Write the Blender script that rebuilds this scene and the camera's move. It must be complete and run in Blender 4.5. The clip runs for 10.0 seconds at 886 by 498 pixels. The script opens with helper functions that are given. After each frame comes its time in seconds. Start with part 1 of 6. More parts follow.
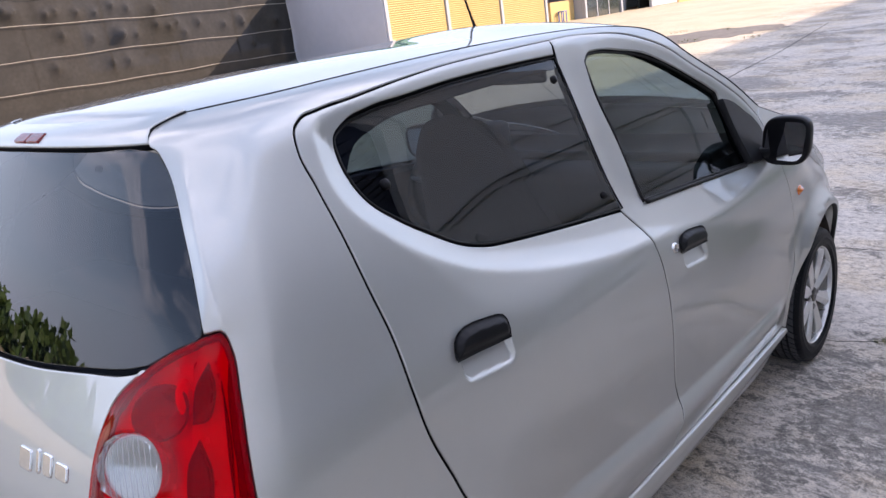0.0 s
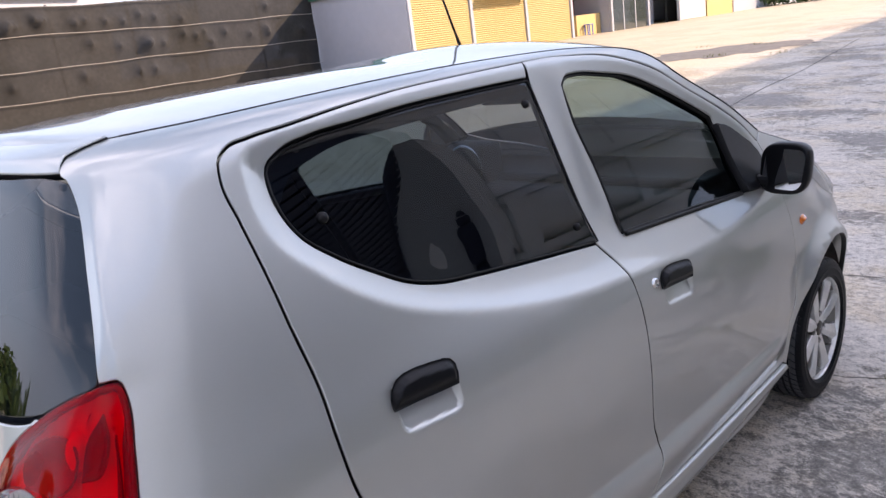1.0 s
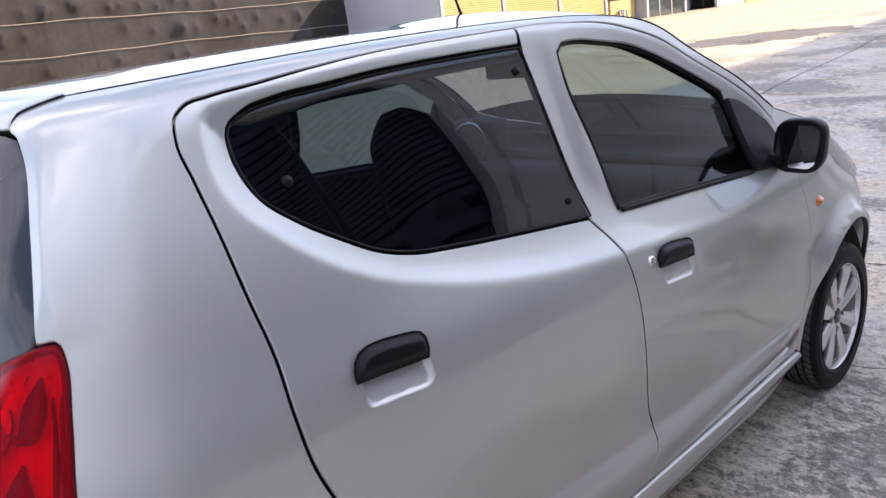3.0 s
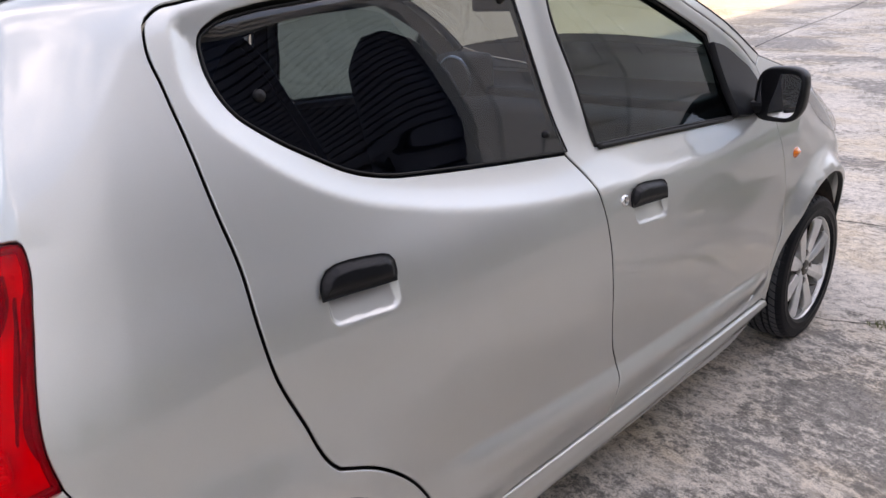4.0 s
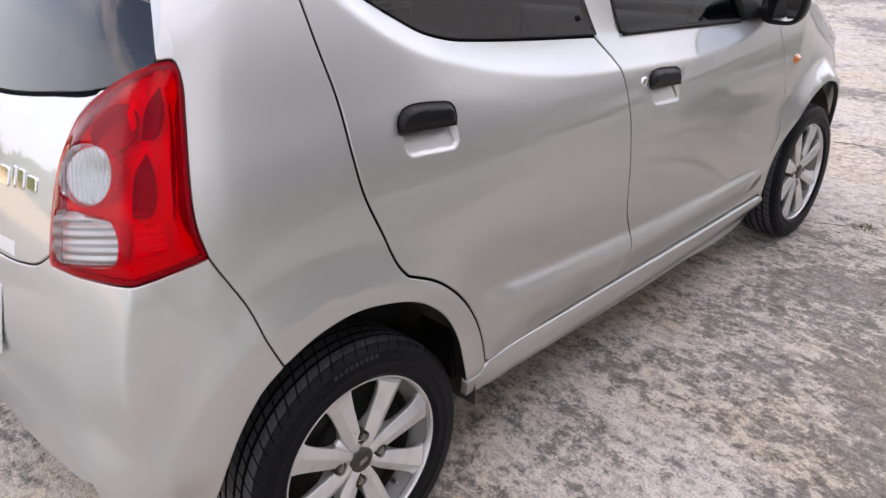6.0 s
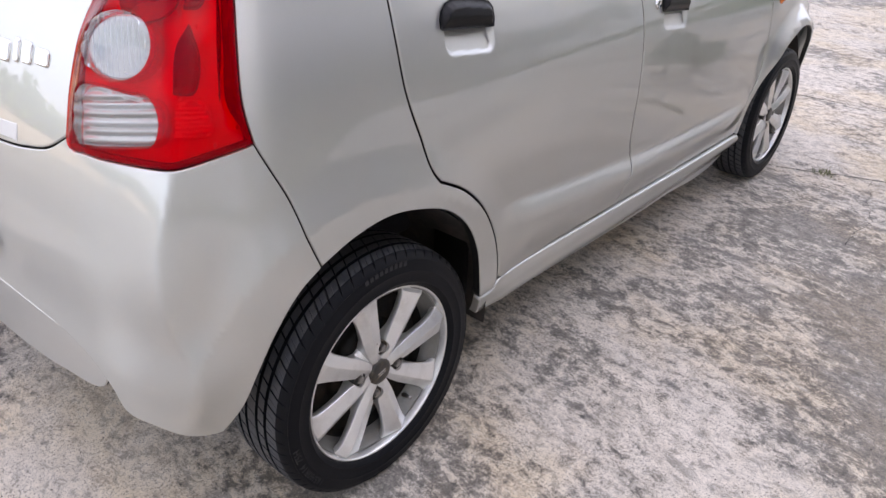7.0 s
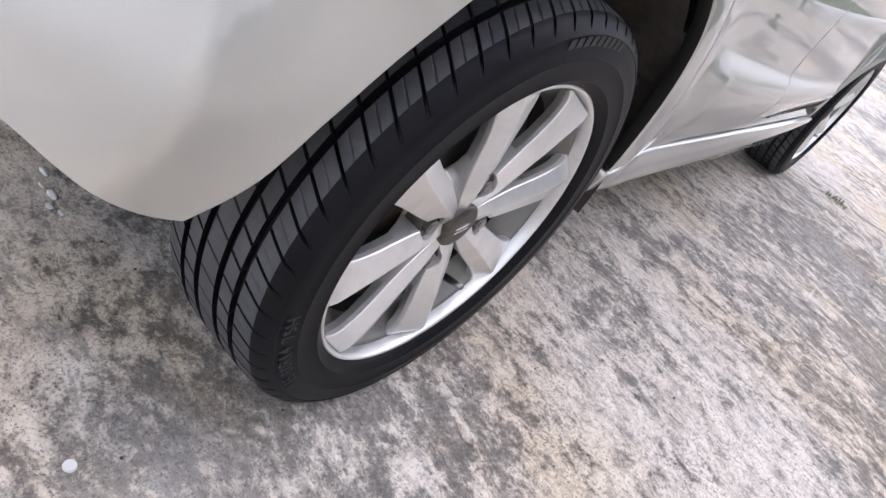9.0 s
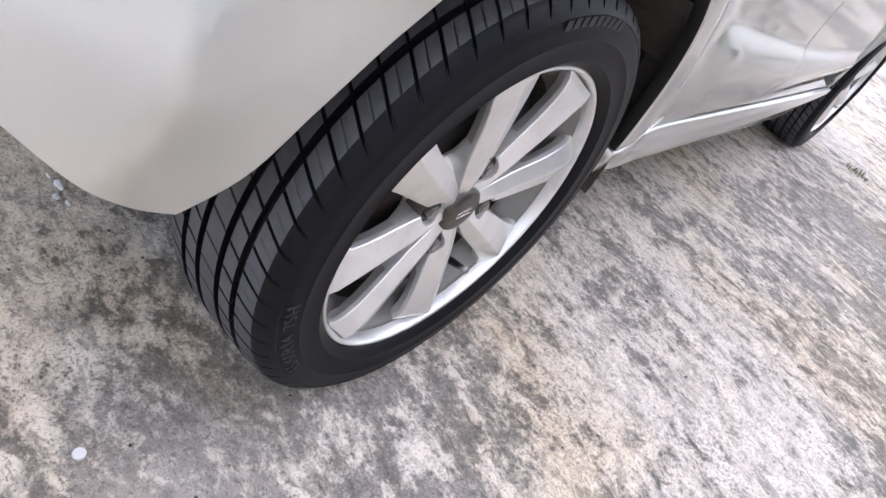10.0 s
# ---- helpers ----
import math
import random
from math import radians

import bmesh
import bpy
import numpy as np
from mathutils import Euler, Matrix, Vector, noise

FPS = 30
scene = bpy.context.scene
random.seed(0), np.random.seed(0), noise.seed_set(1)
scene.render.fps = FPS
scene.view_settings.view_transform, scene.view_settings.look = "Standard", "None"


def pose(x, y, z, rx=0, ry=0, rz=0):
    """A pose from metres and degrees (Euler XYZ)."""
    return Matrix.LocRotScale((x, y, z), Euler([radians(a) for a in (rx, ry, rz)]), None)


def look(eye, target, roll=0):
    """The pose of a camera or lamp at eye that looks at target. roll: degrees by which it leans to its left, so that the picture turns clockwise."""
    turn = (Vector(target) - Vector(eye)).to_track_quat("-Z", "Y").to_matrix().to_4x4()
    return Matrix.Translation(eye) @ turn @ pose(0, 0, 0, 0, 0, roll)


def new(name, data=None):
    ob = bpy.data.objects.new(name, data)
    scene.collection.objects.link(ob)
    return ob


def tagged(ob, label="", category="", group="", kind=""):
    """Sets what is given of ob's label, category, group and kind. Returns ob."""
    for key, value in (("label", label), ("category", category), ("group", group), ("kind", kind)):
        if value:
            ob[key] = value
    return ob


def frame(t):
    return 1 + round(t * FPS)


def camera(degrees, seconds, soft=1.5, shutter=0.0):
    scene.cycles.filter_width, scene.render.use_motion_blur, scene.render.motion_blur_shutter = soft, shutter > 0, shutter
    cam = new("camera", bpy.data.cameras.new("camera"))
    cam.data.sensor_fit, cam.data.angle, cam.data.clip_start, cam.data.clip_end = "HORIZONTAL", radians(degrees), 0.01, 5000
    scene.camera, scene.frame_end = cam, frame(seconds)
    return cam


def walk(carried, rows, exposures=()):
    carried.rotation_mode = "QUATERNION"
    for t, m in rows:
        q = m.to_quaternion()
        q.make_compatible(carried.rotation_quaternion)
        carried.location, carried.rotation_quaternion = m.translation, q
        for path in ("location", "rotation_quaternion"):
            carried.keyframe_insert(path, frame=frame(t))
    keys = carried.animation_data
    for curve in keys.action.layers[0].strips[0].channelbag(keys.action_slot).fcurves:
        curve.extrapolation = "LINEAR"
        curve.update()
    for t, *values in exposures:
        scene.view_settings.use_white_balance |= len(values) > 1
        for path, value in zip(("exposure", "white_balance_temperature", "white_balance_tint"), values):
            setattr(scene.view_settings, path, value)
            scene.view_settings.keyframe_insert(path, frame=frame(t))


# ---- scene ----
cam = camera(61.1, 10.0)
EXPOSURES = [(0.0, 1.19, 7500, 26), (1.0, 1.15, 7700, 26), (2.0, 1.19, 7500, 24), (3.5, 1.40, 8150, 25), (4.0, 1.50, 8750, 26), (4.5, 1.65, 8950, 27), (6.0, 1.61, 9000, 27), (7.5, 1.72, 8600, 25), (8.5, 1.93, 8500, 25), (10.0, 2.23, 8400, 24)]
SKY, CLOUD = 0.13, (10.2, 11.0, 12.8, 1)
PATH = [
    (0, (1.598, -0.703, 1.526), (0.277, 0.685, 0.951), -8.1),
    (0.5, (1.597, -0.612, 1.527), (0.25, 0.757, 0.969), -7.7),
    (1, (1.633, -0.523, 1.527), (0.262, 0.829, 0.987), -7.5),
    (1.5, (1.656, -0.451, 1.52), (0.256, 0.88, 1.003), -7.9),
    (2, (1.664, -0.419, 1.521), (0.238, 0.886, 1.01), -8.1),
    (2.2, (1.66, -0.424, 1.496), (0.222, 0.88, 1.015), -8.8),
    (3.5, (1.678, -0.419, 1.457), (0.278, 0.857, 0.815), -5.7),
    (4, (1.687, -0.418, 1.434), (0.321, 0.86, 0.727), -4.3),
    (4.5, (1.686, -0.419, 1.409), (0.341, 0.853, 0.654), -3.7),
    (5, (1.693, -0.457, 1.378), (0.349, 0.799, 0.592), -3.5),
    (5.5, (1.737, -0.574, 1.379), (0.39, 0.666, 0.575), -3.6),
    (6, (1.829, -0.728, 1.35), (0.507, 0.515, 0.509), -2.9),
    (6.2, (1.83, -0.777, 1.336), (0.525, 0.476, 0.482), -2.5),
    (7.3, (1.541, -0.881, 1.195), (0.56, 0.534, 0.177), 6.6),
    (7.5, (1.45, -0.877, 1.146), (0.597, 0.597, 0.097), 10.9),
    (8, (1.223, -0.828, 0.996), (0.621, 0.735, -0.098), 21.3),
    (8.5, (1.087, -0.702, 0.758), (0.489, 0.874, -0.318), 28.9),
    (9, (1.06, -0.669, 0.681), (0.377, 0.897, -0.357), 32.7),
    (9.5, (1.066, -0.661, 0.682), (0.369, 0.88, -0.385), 33.0),
    (10, (1.066, -0.654, 0.694), (0.389, 0.869, -0.411), 31.6),
]
walk(cam, [(t, look(eye, target, roll)) for t, eye, target, roll in PATH], exposures=EXPOSURES)

# ---- sky and sun ----
world = bpy.data.worlds.new("sky")
scene.world = world
world.use_nodes = True
wn, wl = world.node_tree.nodes, world.node_tree.links
wn.clear()
sky = wn.new("ShaderNodeTexSky")
sky.sky_type, sky.sun_disc = "NISHITA", False
SUN_EL, SUN_AZ = radians(24), radians(52)  # azimuth from +y towards +x
sky.sun_elevation, sky.sun_rotation = SUN_EL, SUN_AZ
sky.air_density, sky.dust_density, sky.ozone_density = 1.2, 0.15, 2.0
coord = wn.new("ShaderNodeTexCoord")
stretch = wn.new("ShaderNodeMapping")
stretch.inputs["Scale"].default_value = (1.0, 1.0, 2.6)
clouds = wn.new("ShaderNodeTexNoise")
clouds.inputs["Scale"].default_value, clouds.inputs["Detail"].default_value, clouds.inputs["Roughness"].default_value = 2.2, 7, 0.58
cover = wn.new("ShaderNodeValToRGB")
cover.color_ramp.elements[0].position, cover.color_ramp.elements[1].position = 0.475, 0.80
haze = wn.new("ShaderNodeMix")
haze.data_type = "RGBA"
haze.inputs["B"].default_value = CLOUD
back = wn.new("ShaderNodeBackground")
back.inputs["Strength"].default_value = SKY
wo = wn.new("ShaderNodeOutputWorld")
wl.new(coord.outputs["Generated"], stretch.inputs["Vector"])
wl.new(stretch.outputs["Vector"], clouds.inputs["Vector"])
wl.new(clouds.outputs["Fac"], cover.inputs["Fac"])
wl.new(sky.outputs["Color"], haze.inputs["A"])
low = wn.new("ShaderNodeSeparateXYZ")
near = wn.new("ShaderNodeMapRange")
near.inputs["From Min"].default_value, near.inputs["From Max"].default_value = 0.04, 0.42
near.inputs["To Min"].default_value, near.inputs["To Max"].default_value = 0.85, 0.0
pale = wn.new("ShaderNodeMix")
pale.data_type = "RGBA"
pale.inputs["B"].default_value = (5.2, 7.2, 10.9, 1)  # bluish haze along the horizon
wl.new(coord.outputs["Generated"], low.inputs["Vector"])
wl.new(low.outputs["Z"], near.inputs["Value"])
bank, thin = wn.new("ShaderNodeMapRange"), wn.new("ShaderNodeMath")  # the cloud is thicker overhead
bank.inputs["From Min"].default_value, bank.inputs["From Max"].default_value = 0.10, 0.65
bank.inputs["To Min"].default_value, bank.inputs["To Max"].default_value = 0.30, 1.0
thin.operation = "MULTIPLY"
wl.new(low.outputs["Z"], bank.inputs["Value"])
wl.new(cover.outputs["Color"], thin.inputs[0])
wl.new(bank.outputs["Result"], thin.inputs[1])
wl.new(thin.outputs["Value"], haze.inputs["Factor"])
wl.new(near.outputs["Result"], pale.inputs["Factor"])
wl.new(haze.outputs["Result"], pale.inputs["A"])
veil, vault = wn.new("ShaderNodeMapRange"), wn.new("ShaderNodeVectorMath")
veil.inputs["From Max"].default_value, veil.inputs["To Min"].default_value, veil.inputs["To Max"].default_value = 0.9, 0.62, 1.65
vault.operation = "SCALE"
wl.new(low.outputs["Z"], veil.inputs["Value"])
wl.new(pale.outputs["Result"], vault.inputs[0])
wl.new(veil.outputs["Result"], vault.inputs["Scale"])
wl.new(vault.outputs["Vector"], back.inputs["Color"])
wl.new(back.outputs["Background"], wo.inputs["Surface"])
lamp = bpy.data.lights.new("sun", "SUN")
lamp.energy, lamp.angle, lamp.color = 3.3, radians(0.6), (1.0, 0.88, 0.70)
sun = new("sun", lamp)
sun.matrix_world = look((math.sin(SUN_AZ) * math.cos(SUN_EL) * 40, math.cos(SUN_AZ) * math.cos(SUN_EL) * 40, math.sin(SUN_EL) * 40), (0, 0, 0))

# ---- materials ----
def material(name, base, rough=0.5, metal=0.0, coat=0.0, spread=0.0, grain=40.0, stain=0.0, stain_scale=3.0, stain_color=None,
             bump=0.0, bump_scale=200.0, rough_spread=0.0, coat_rough=0.03, by_object=0.0, specular=0.5):
    """A surface with variation at two scales: fine grain and larger stains."""
    m = bpy.data.materials.new(name)
    m.use_nodes = True
    n, l = m.node_tree.nodes, m.node_tree.links
    b = n["Principled BSDF"]
    b.inputs["Roughness"].default_value, b.inputs["Metallic"].default_value = rough, metal
    b.inputs["Coat Weight"].default_value, b.inputs["Coat Roughness"].default_value = coat, coat_rough
    b.inputs["Specular IOR Level"].default_value = specular
    c = n.new("ShaderNodeTexCoord")
    fine = n.new("ShaderNodeTexNoise")
    fine.inputs["Scale"].default_value, fine.inputs["Detail"].default_value = grain, 6
    l.new(c.outputs["Object"], fine.inputs["Vector"])
    big = n.new("ShaderNodeTexNoise")
    big.inputs["Scale"].default_value, big.inputs["Detail"].default_value, big.inputs["Roughness"].default_value = stain_scale, 8, 0.65
    l.new(c.outputs["Object"], big.inputs["Vector"])
    mixed = n.new("ShaderNodeMix")
    mixed.data_type, mixed.blend_type = "RGBA", "MIX"
    mixed.inputs["A"].default_value = (*[v * (1 - spread) for v in base], 1)
    mixed.inputs["B"].default_value = (*[min(1, v * (1 + spread)) for v in base], 1)
    l.new(fine.outputs["Fac"], mixed.inputs["Factor"])
    worn = n.new("ShaderNodeMix")
    worn.data_type = "RGBA"
    edge = n.new("ShaderNodeMapRange")
    edge.inputs["From Min"].default_value, edge.inputs["From Max"].default_value = 0.48, 0.72
    edge.inputs["To Max"].default_value = stain
    l.new(big.outputs["Fac"], edge.inputs["Value"])
    l.new(edge.outputs["Result"], worn.inputs["Factor"])
    l.new(mixed.outputs["Result"], worn.inputs["A"])
    worn.inputs["B"].default_value = (*(stain_color or [v * 0.6 for v in base]), 1)
    last = worn.outputs["Result"]
    if by_object:
        info = n.new("ShaderNodeObjectInfo")
        shade = n.new("ShaderNodeMix")
        shade.data_type, shade.blend_type = "RGBA", "MULTIPLY"
        shade.inputs["Factor"].default_value = by_object
        ramp_ = n.new("ShaderNodeMapRange")
        ramp_.inputs["To Min"].default_value, ramp_.inputs["To Max"].default_value = 0.4, 1.0
        l.new(info.outputs["Random"], ramp_.inputs["Value"])
        l.new(last, shade.inputs["A"])
        l.new(ramp_.outputs["Result"], shade.inputs["B"])
        last = shade.outputs["Result"]
    l.new(last, b.inputs["Base Color"])
    if rough_spread:
        r = n.new("ShaderNodeMapRange")
        r.inputs["To Min"].default_value, r.inputs["To Max"].default_value = rough - rough_spread, rough + rough_spread
        l.new(big.outputs["Fac"], r.inputs["Value"])
        l.new(r.outputs["Result"], b.inputs["Roughness"])
    if bump:
        t = n.new("ShaderNodeTexNoise")
        t.inputs["Scale"].default_value, t.inputs["Detail"].default_value = bump_scale, 4
        l.new(c.outputs["Object"], t.inputs["Vector"])
        k = n.new("ShaderNodeBump")
        k.inputs["Strength"].default_value, k.inputs["Distance"].default_value = bump, 0.002
        l.new(t.outputs["Fac"], k.inputs["Height"])
        l.new(k.outputs["Normal"], b.inputs["Normal"])
    return m


def pane(name, tint, gloss_rough=0.0, head_on=0.05, body_colour=None, body_part=0.0):
    """A thin pane: light passes tinted, and Fresnel drives the gloss."""
    m = bpy.data.materials.new(name)
    m.use_nodes = True
    n, l = m.node_tree.nodes, m.node_tree.links
    n.clear()
    out, mix = n.new("ShaderNodeOutputMaterial"), n.new("ShaderNodeMixShader")
    tr, gl, fr = n.new("ShaderNodeBsdfTransparent"), n.new("ShaderNodeBsdfGlossy"), n.new("ShaderNodeLayerWeight")
    tr.inputs["Color"].default_value = (*tint, 1)
    gl.inputs["Roughness"].default_value = gloss_rough
    power, rise_ = n.new("ShaderNodeMath"), n.new("ShaderNodeMath")
    power.operation, rise_.operation = "POWER", "MULTIPLY_ADD"
    fr.inputs["Blend"].default_value = 0.5
    power.inputs[1].default_value, rise_.inputs[1].default_value, rise_.inputs[2].default_value = 5.0, 1 - head_on, head_on
    l.new(fr.outputs["Facing"], power.inputs[0])
    l.new(power.outputs["Value"], rise_.inputs[0])
    l.new(rise_.outputs["Value"], mix.inputs["Fac"])
    base = tr.outputs["BSDF"]
    if body_part:
        di, under = n.new("ShaderNodeBsdfDiffuse"), n.new("ShaderNodeMixShader")
        di.inputs["Color"].default_value = (*body_colour, 1)
        under.inputs["Fac"].default_value = body_part
        l.new(base, under.inputs[1])
        l.new(di.outputs["BSDF"], under.inputs[2])
        base = under.outputs["Shader"]
    l.new(base, mix.inputs[1])
    l.new(gl.outputs["BSDF"], mix.inputs[2])
    l.new(mix.outputs["Shader"], out.inputs["Surface"])
    return m


PAINT = material("silver_paint", (0.598, 0.606, 0.574), 0.46, 0.82, 1.0, 0.05, 900, 0.10, 4.0, (0.45, 0.45, 0.44), rough_spread=0.02, coat_rough=0.010)
PAINT.node_tree.nodes["Principled BSDF"].inputs["Coat IOR"].default_value = 1.68
PAINT.node_tree.nodes["Principled BSDF"].inputs["Specular Tint"].default_value = (0.30, 0.30, 0.30, 1)  # flakes under the lacquer fade at a glance
BLACK = material("black_plastic", (0.006, 0.006, 0.007), 0.38, specular=0.22, spread=0.2, grain=300, bump=0.06, bump_scale=900)
GAP = material("dark_gap", (0.01, 0.01, 0.01), 0.9)
SEAL = material("black_rubber", (0.005, 0.005, 0.005), 0.5, specular=0.3, spread=0.2, grain=120)
LINER = material("dusty_wheel_liner", (0.045, 0.037, 0.033), 0.9, spread=0.5, grain=60, stain=0.7, stain_scale=14, stain_color=(0.11, 0.080, 0.065), bump=0.3, bump_scale=120)
TRIM = material("dark_grey_trim", (0.014, 0.0145, 0.016), 0.7, spread=0.2, grain=150, bump=0.1, bump_scale=500)
CLOTH = material("dark_seat_cloth", (0.016, 0.017, 0.020), 0.85, spread=0.3, grain=400, bump=0.3, bump_scale=900)
CLOTH2 = material("grey_seat_edge", (0.018, 0.0185, 0.021), 0.8, spread=0.2, grain=300, bump=0.2, bump_scale=700)
TINT = pane("tinted_glass", (0.20, 0.255, 0.33), 0.0, 0.072)
CLEAR = pane("side_glass", (0.27, 0.37, 0.39), 0.0, 0.052)
SCREEN = pane("windscreen_glass", (0.82, 0.88, 0.85), 0.0, 0.06)
HATCHGLASS = pane("dark_hatch_glass", (0.17, 0.20, 0.25), 0.0, 0.09)
REDLENS = pane("red_lens", (1.0, 0.006, 0.016), 0.0, 0.014, (1.0, 0.0, 0.012), 0.17)
CLEARLENS = pane("clear_ribbed_lens", (0.88, 0.89, 0.89), 0.04, 0.06, (0.62, 0.63, 0.62), 0.16)
AMBER = material("amber_lens", (0.75, 0.16, 0.01), 0.12, coat=1.0, spread=0.15, grain=300)
CHROME = material("chrome", (0.75, 0.75, 0.74), 0.12, 1.0, spread=0.05, grain=80)
REFLECTOR = material("lamp_reflector", (0.50, 0.50, 0.49), 0.30, 1.0, spread=0.08, grain=60)
LAMPRED = material("lamp_red_plastic", (1.0, 0.20, 0.22), 0.30, 0.0, spread=0.12, grain=30)
HIGHLAMP = material("maroon_lamp_lens", (0.20, 0.012, 0.014), 0.22, spread=0.2, grain=80)
LAMPDARK = material("lamp_dark_red_bowl", (0.085, 0.003, 0.005), 0.2, spread=0.2, grain=25, coat=0.5)
ALLOY = material("silver_alloy", (0.80, 0.80, 0.785), 0.34, 0.70, 0.5, 0.05, 500, 0.35, 14, (0.36, 0.34, 0.31), rough_spread=0.06)
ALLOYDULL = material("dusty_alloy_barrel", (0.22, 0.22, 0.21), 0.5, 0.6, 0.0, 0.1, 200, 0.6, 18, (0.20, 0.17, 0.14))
STEEL = material("bolt_steel", (0.30, 0.29, 0.28), 0.35, 0.9, spread=0.15, grain=200)
CAPGREY = material("grey_cap", (0.06, 0.056, 0.052), 0.4, 0.5, spread=0.2, grain=200, stain=0.5, stain_scale=60, stain_color=(0.22, 0.16, 0.09))
# near-black base holds the shade inside the rim, rust lies over it
BRAKE = material("rusty_shaded_drum", (0.012, 0.011, 0.010), 0.8, 0.2, spread=0.3, grain=80, stain=0.5, stain_scale=15, stain_color=(0.10, 0.05, 0.03))
TYRE = material("tyre_rubber", (0.0042, 0.0047, 0.0066), 0.5, specular=0.16, spread=0.25, grain=150, stain=0.30, stain_scale=14, stain_color=(0.010, 0.0107, 0.0130), bump=0.12, bump_scale=500)
TREAD = material("worn_tyre_tread", (0.052, 0.055, 0.062), 0.6, spread=0.25, grain=120, stain=0.6, stain_scale=26, stain_color=(0.095, 0.094, 0.093), bump=0.2, bump_scale=400)
MARK = material("tyre_marking", (0.020, 0.021, 0.024), 0.5, specular=0.3, spread=0.2, grain=200)
MIRROR = material("mirror_glass", (0.85, 0.87, 0.9), 0.02, 1.0)
PLATE = material("white_plate", (0.7, 0.7, 0.68), 0.4, spread=0.05, grain=60)
STREAK = radians(-12)  # the trowel's drag, from +x


def concrete():
    """Old trowelled concrete: pale film worn through in streaks to darker gritty grey, with pits and specks."""
    m = bpy.data.materials.new("stained_concrete")
    m.use_nodes = True
    n, l = m.node_tree.nodes, m.node_tree.links
    b = n["Principled BSDF"]
    b.inputs["Roughness"].default_value = 0.8
    c = n.new("ShaderNodeTexCoord")

    def tex(scale, detail, rough, along=1.0, warp=0.0):
        mp = n.new("ShaderNodeMapping")
        mp.vector_type = "TEXTURE"
        mp.inputs["Scale"].default_value, mp.inputs["Rotation"].default_value = (along, 1, 1), (0, 0, STREAK)
        l.new(c.outputs["Object"], mp.inputs["Vector"])
        t = n.new("ShaderNodeTexNoise")
        t.inputs["Scale"].default_value, t.inputs["Detail"].default_value, t.inputs["Roughness"].default_value = scale, detail, rough
        t.inputs["Distortion"].default_value = warp
        l.new(mp.outputs["Vector"], t.inputs["Vector"])
        return t.outputs["Fac"]

    def ranged(value, a, z, lo=0.0, hi=1.0):
        r = n.new("ShaderNodeMapRange")
        for key, val in (("From Min", a), ("From Max", z), ("To Min", lo), ("To Max", hi)):
            r.inputs[key].default_value = val
        l.new(value, r.inputs["Value"])
        return r.outputs["Result"]

    def calc(kind, a, bb):
        q = n.new("ShaderNodeMath")
        q.operation = kind
        for i, val in enumerate((a, bb)):
            if isinstance(val, float):
                q.inputs[i].default_value = val
            else:
                l.new(val, q.inputs[i])
        return q.outputs["Value"]

    def blend(fac, a, bb, kind="MIX"):
        q = n.new("ShaderNodeMix")
        q.data_type, q.blend_type = "RGBA", kind
        l.new(fac, q.inputs["Factor"])
        for key, val in (("A", a), ("B", bb)):
            if isinstance(val, tuple):
                q.inputs[key].default_value = val
            else:
                l.new(val, q.inputs[key])
        return q.outputs["Result"]

    def weighed(value, weight):
        return calc("MULTIPLY", calc("SUBTRACT", value, 0.5), weight)

    axis = n.new("ShaderNodeSeparateXYZ")
    l.new(c.outputs["Object"], axis.inputs["Vector"])
    zone = calc("ADD", weighed(tex(0.95, 6, 0.62, 1.3, 0.5), 2.0), ranged(axis.outputs["Y"], -0.7, 0.5, -0.01, 0.06))
    # worn-through places and pale scum, the two by the sill partly painted car shade: x, y, radius, weight
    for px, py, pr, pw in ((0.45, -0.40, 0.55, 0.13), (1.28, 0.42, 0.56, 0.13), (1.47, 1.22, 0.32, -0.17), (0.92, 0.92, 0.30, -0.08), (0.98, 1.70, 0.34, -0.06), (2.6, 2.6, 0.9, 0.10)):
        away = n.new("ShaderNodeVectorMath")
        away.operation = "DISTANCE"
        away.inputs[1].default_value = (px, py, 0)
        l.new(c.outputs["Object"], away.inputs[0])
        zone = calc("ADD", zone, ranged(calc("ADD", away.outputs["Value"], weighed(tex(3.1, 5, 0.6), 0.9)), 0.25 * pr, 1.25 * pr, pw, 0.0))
    streak = tex(9.0, 12, 0.70, 1.45, 0.5)
    flake = tex(26.0, 10, 0.70, 1.5, 0.3)
    gritty = tex(70.0, 12, 0.82)
    speck = tex(270.0, 3, 0.6)
    edge = calc("ADD", calc("ADD", zone, weighed(streak, 0.80)), calc("ADD", weighed(flake, 0.95), weighed(gritty, 1.0)))
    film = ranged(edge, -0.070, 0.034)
    crust = ranged(calc("ADD", calc("MULTIPLY", zone, 0.7), calc("ADD", weighed(tex(5.0, 9, 0.62, 1.7, 0.5), 0.8), weighed(flake, 0.8))), 0.07, 0.16)
    base = blend(ranged(calc("ADD", weighed(gritty, 0.8), weighed(flake, 0.6)), -0.15, 0.15), (0.095, 0.087, 0.078, 1), (0.46, 0.416, 0.364, 1))
    pale = blend(ranged(calc("ADD", weighed(flake, 0.6), weighed(tex(130.0, 6, 0.75), 0.7)), -0.09, 0.08), (0.46, 0.408, 0.348, 1), (0.79, 0.706, 0.610, 1))
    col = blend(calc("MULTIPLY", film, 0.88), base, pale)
    col = blend(calc("MULTIPLY", crust, 0.45), col, (0.72, 0.654, 0.578, 1))
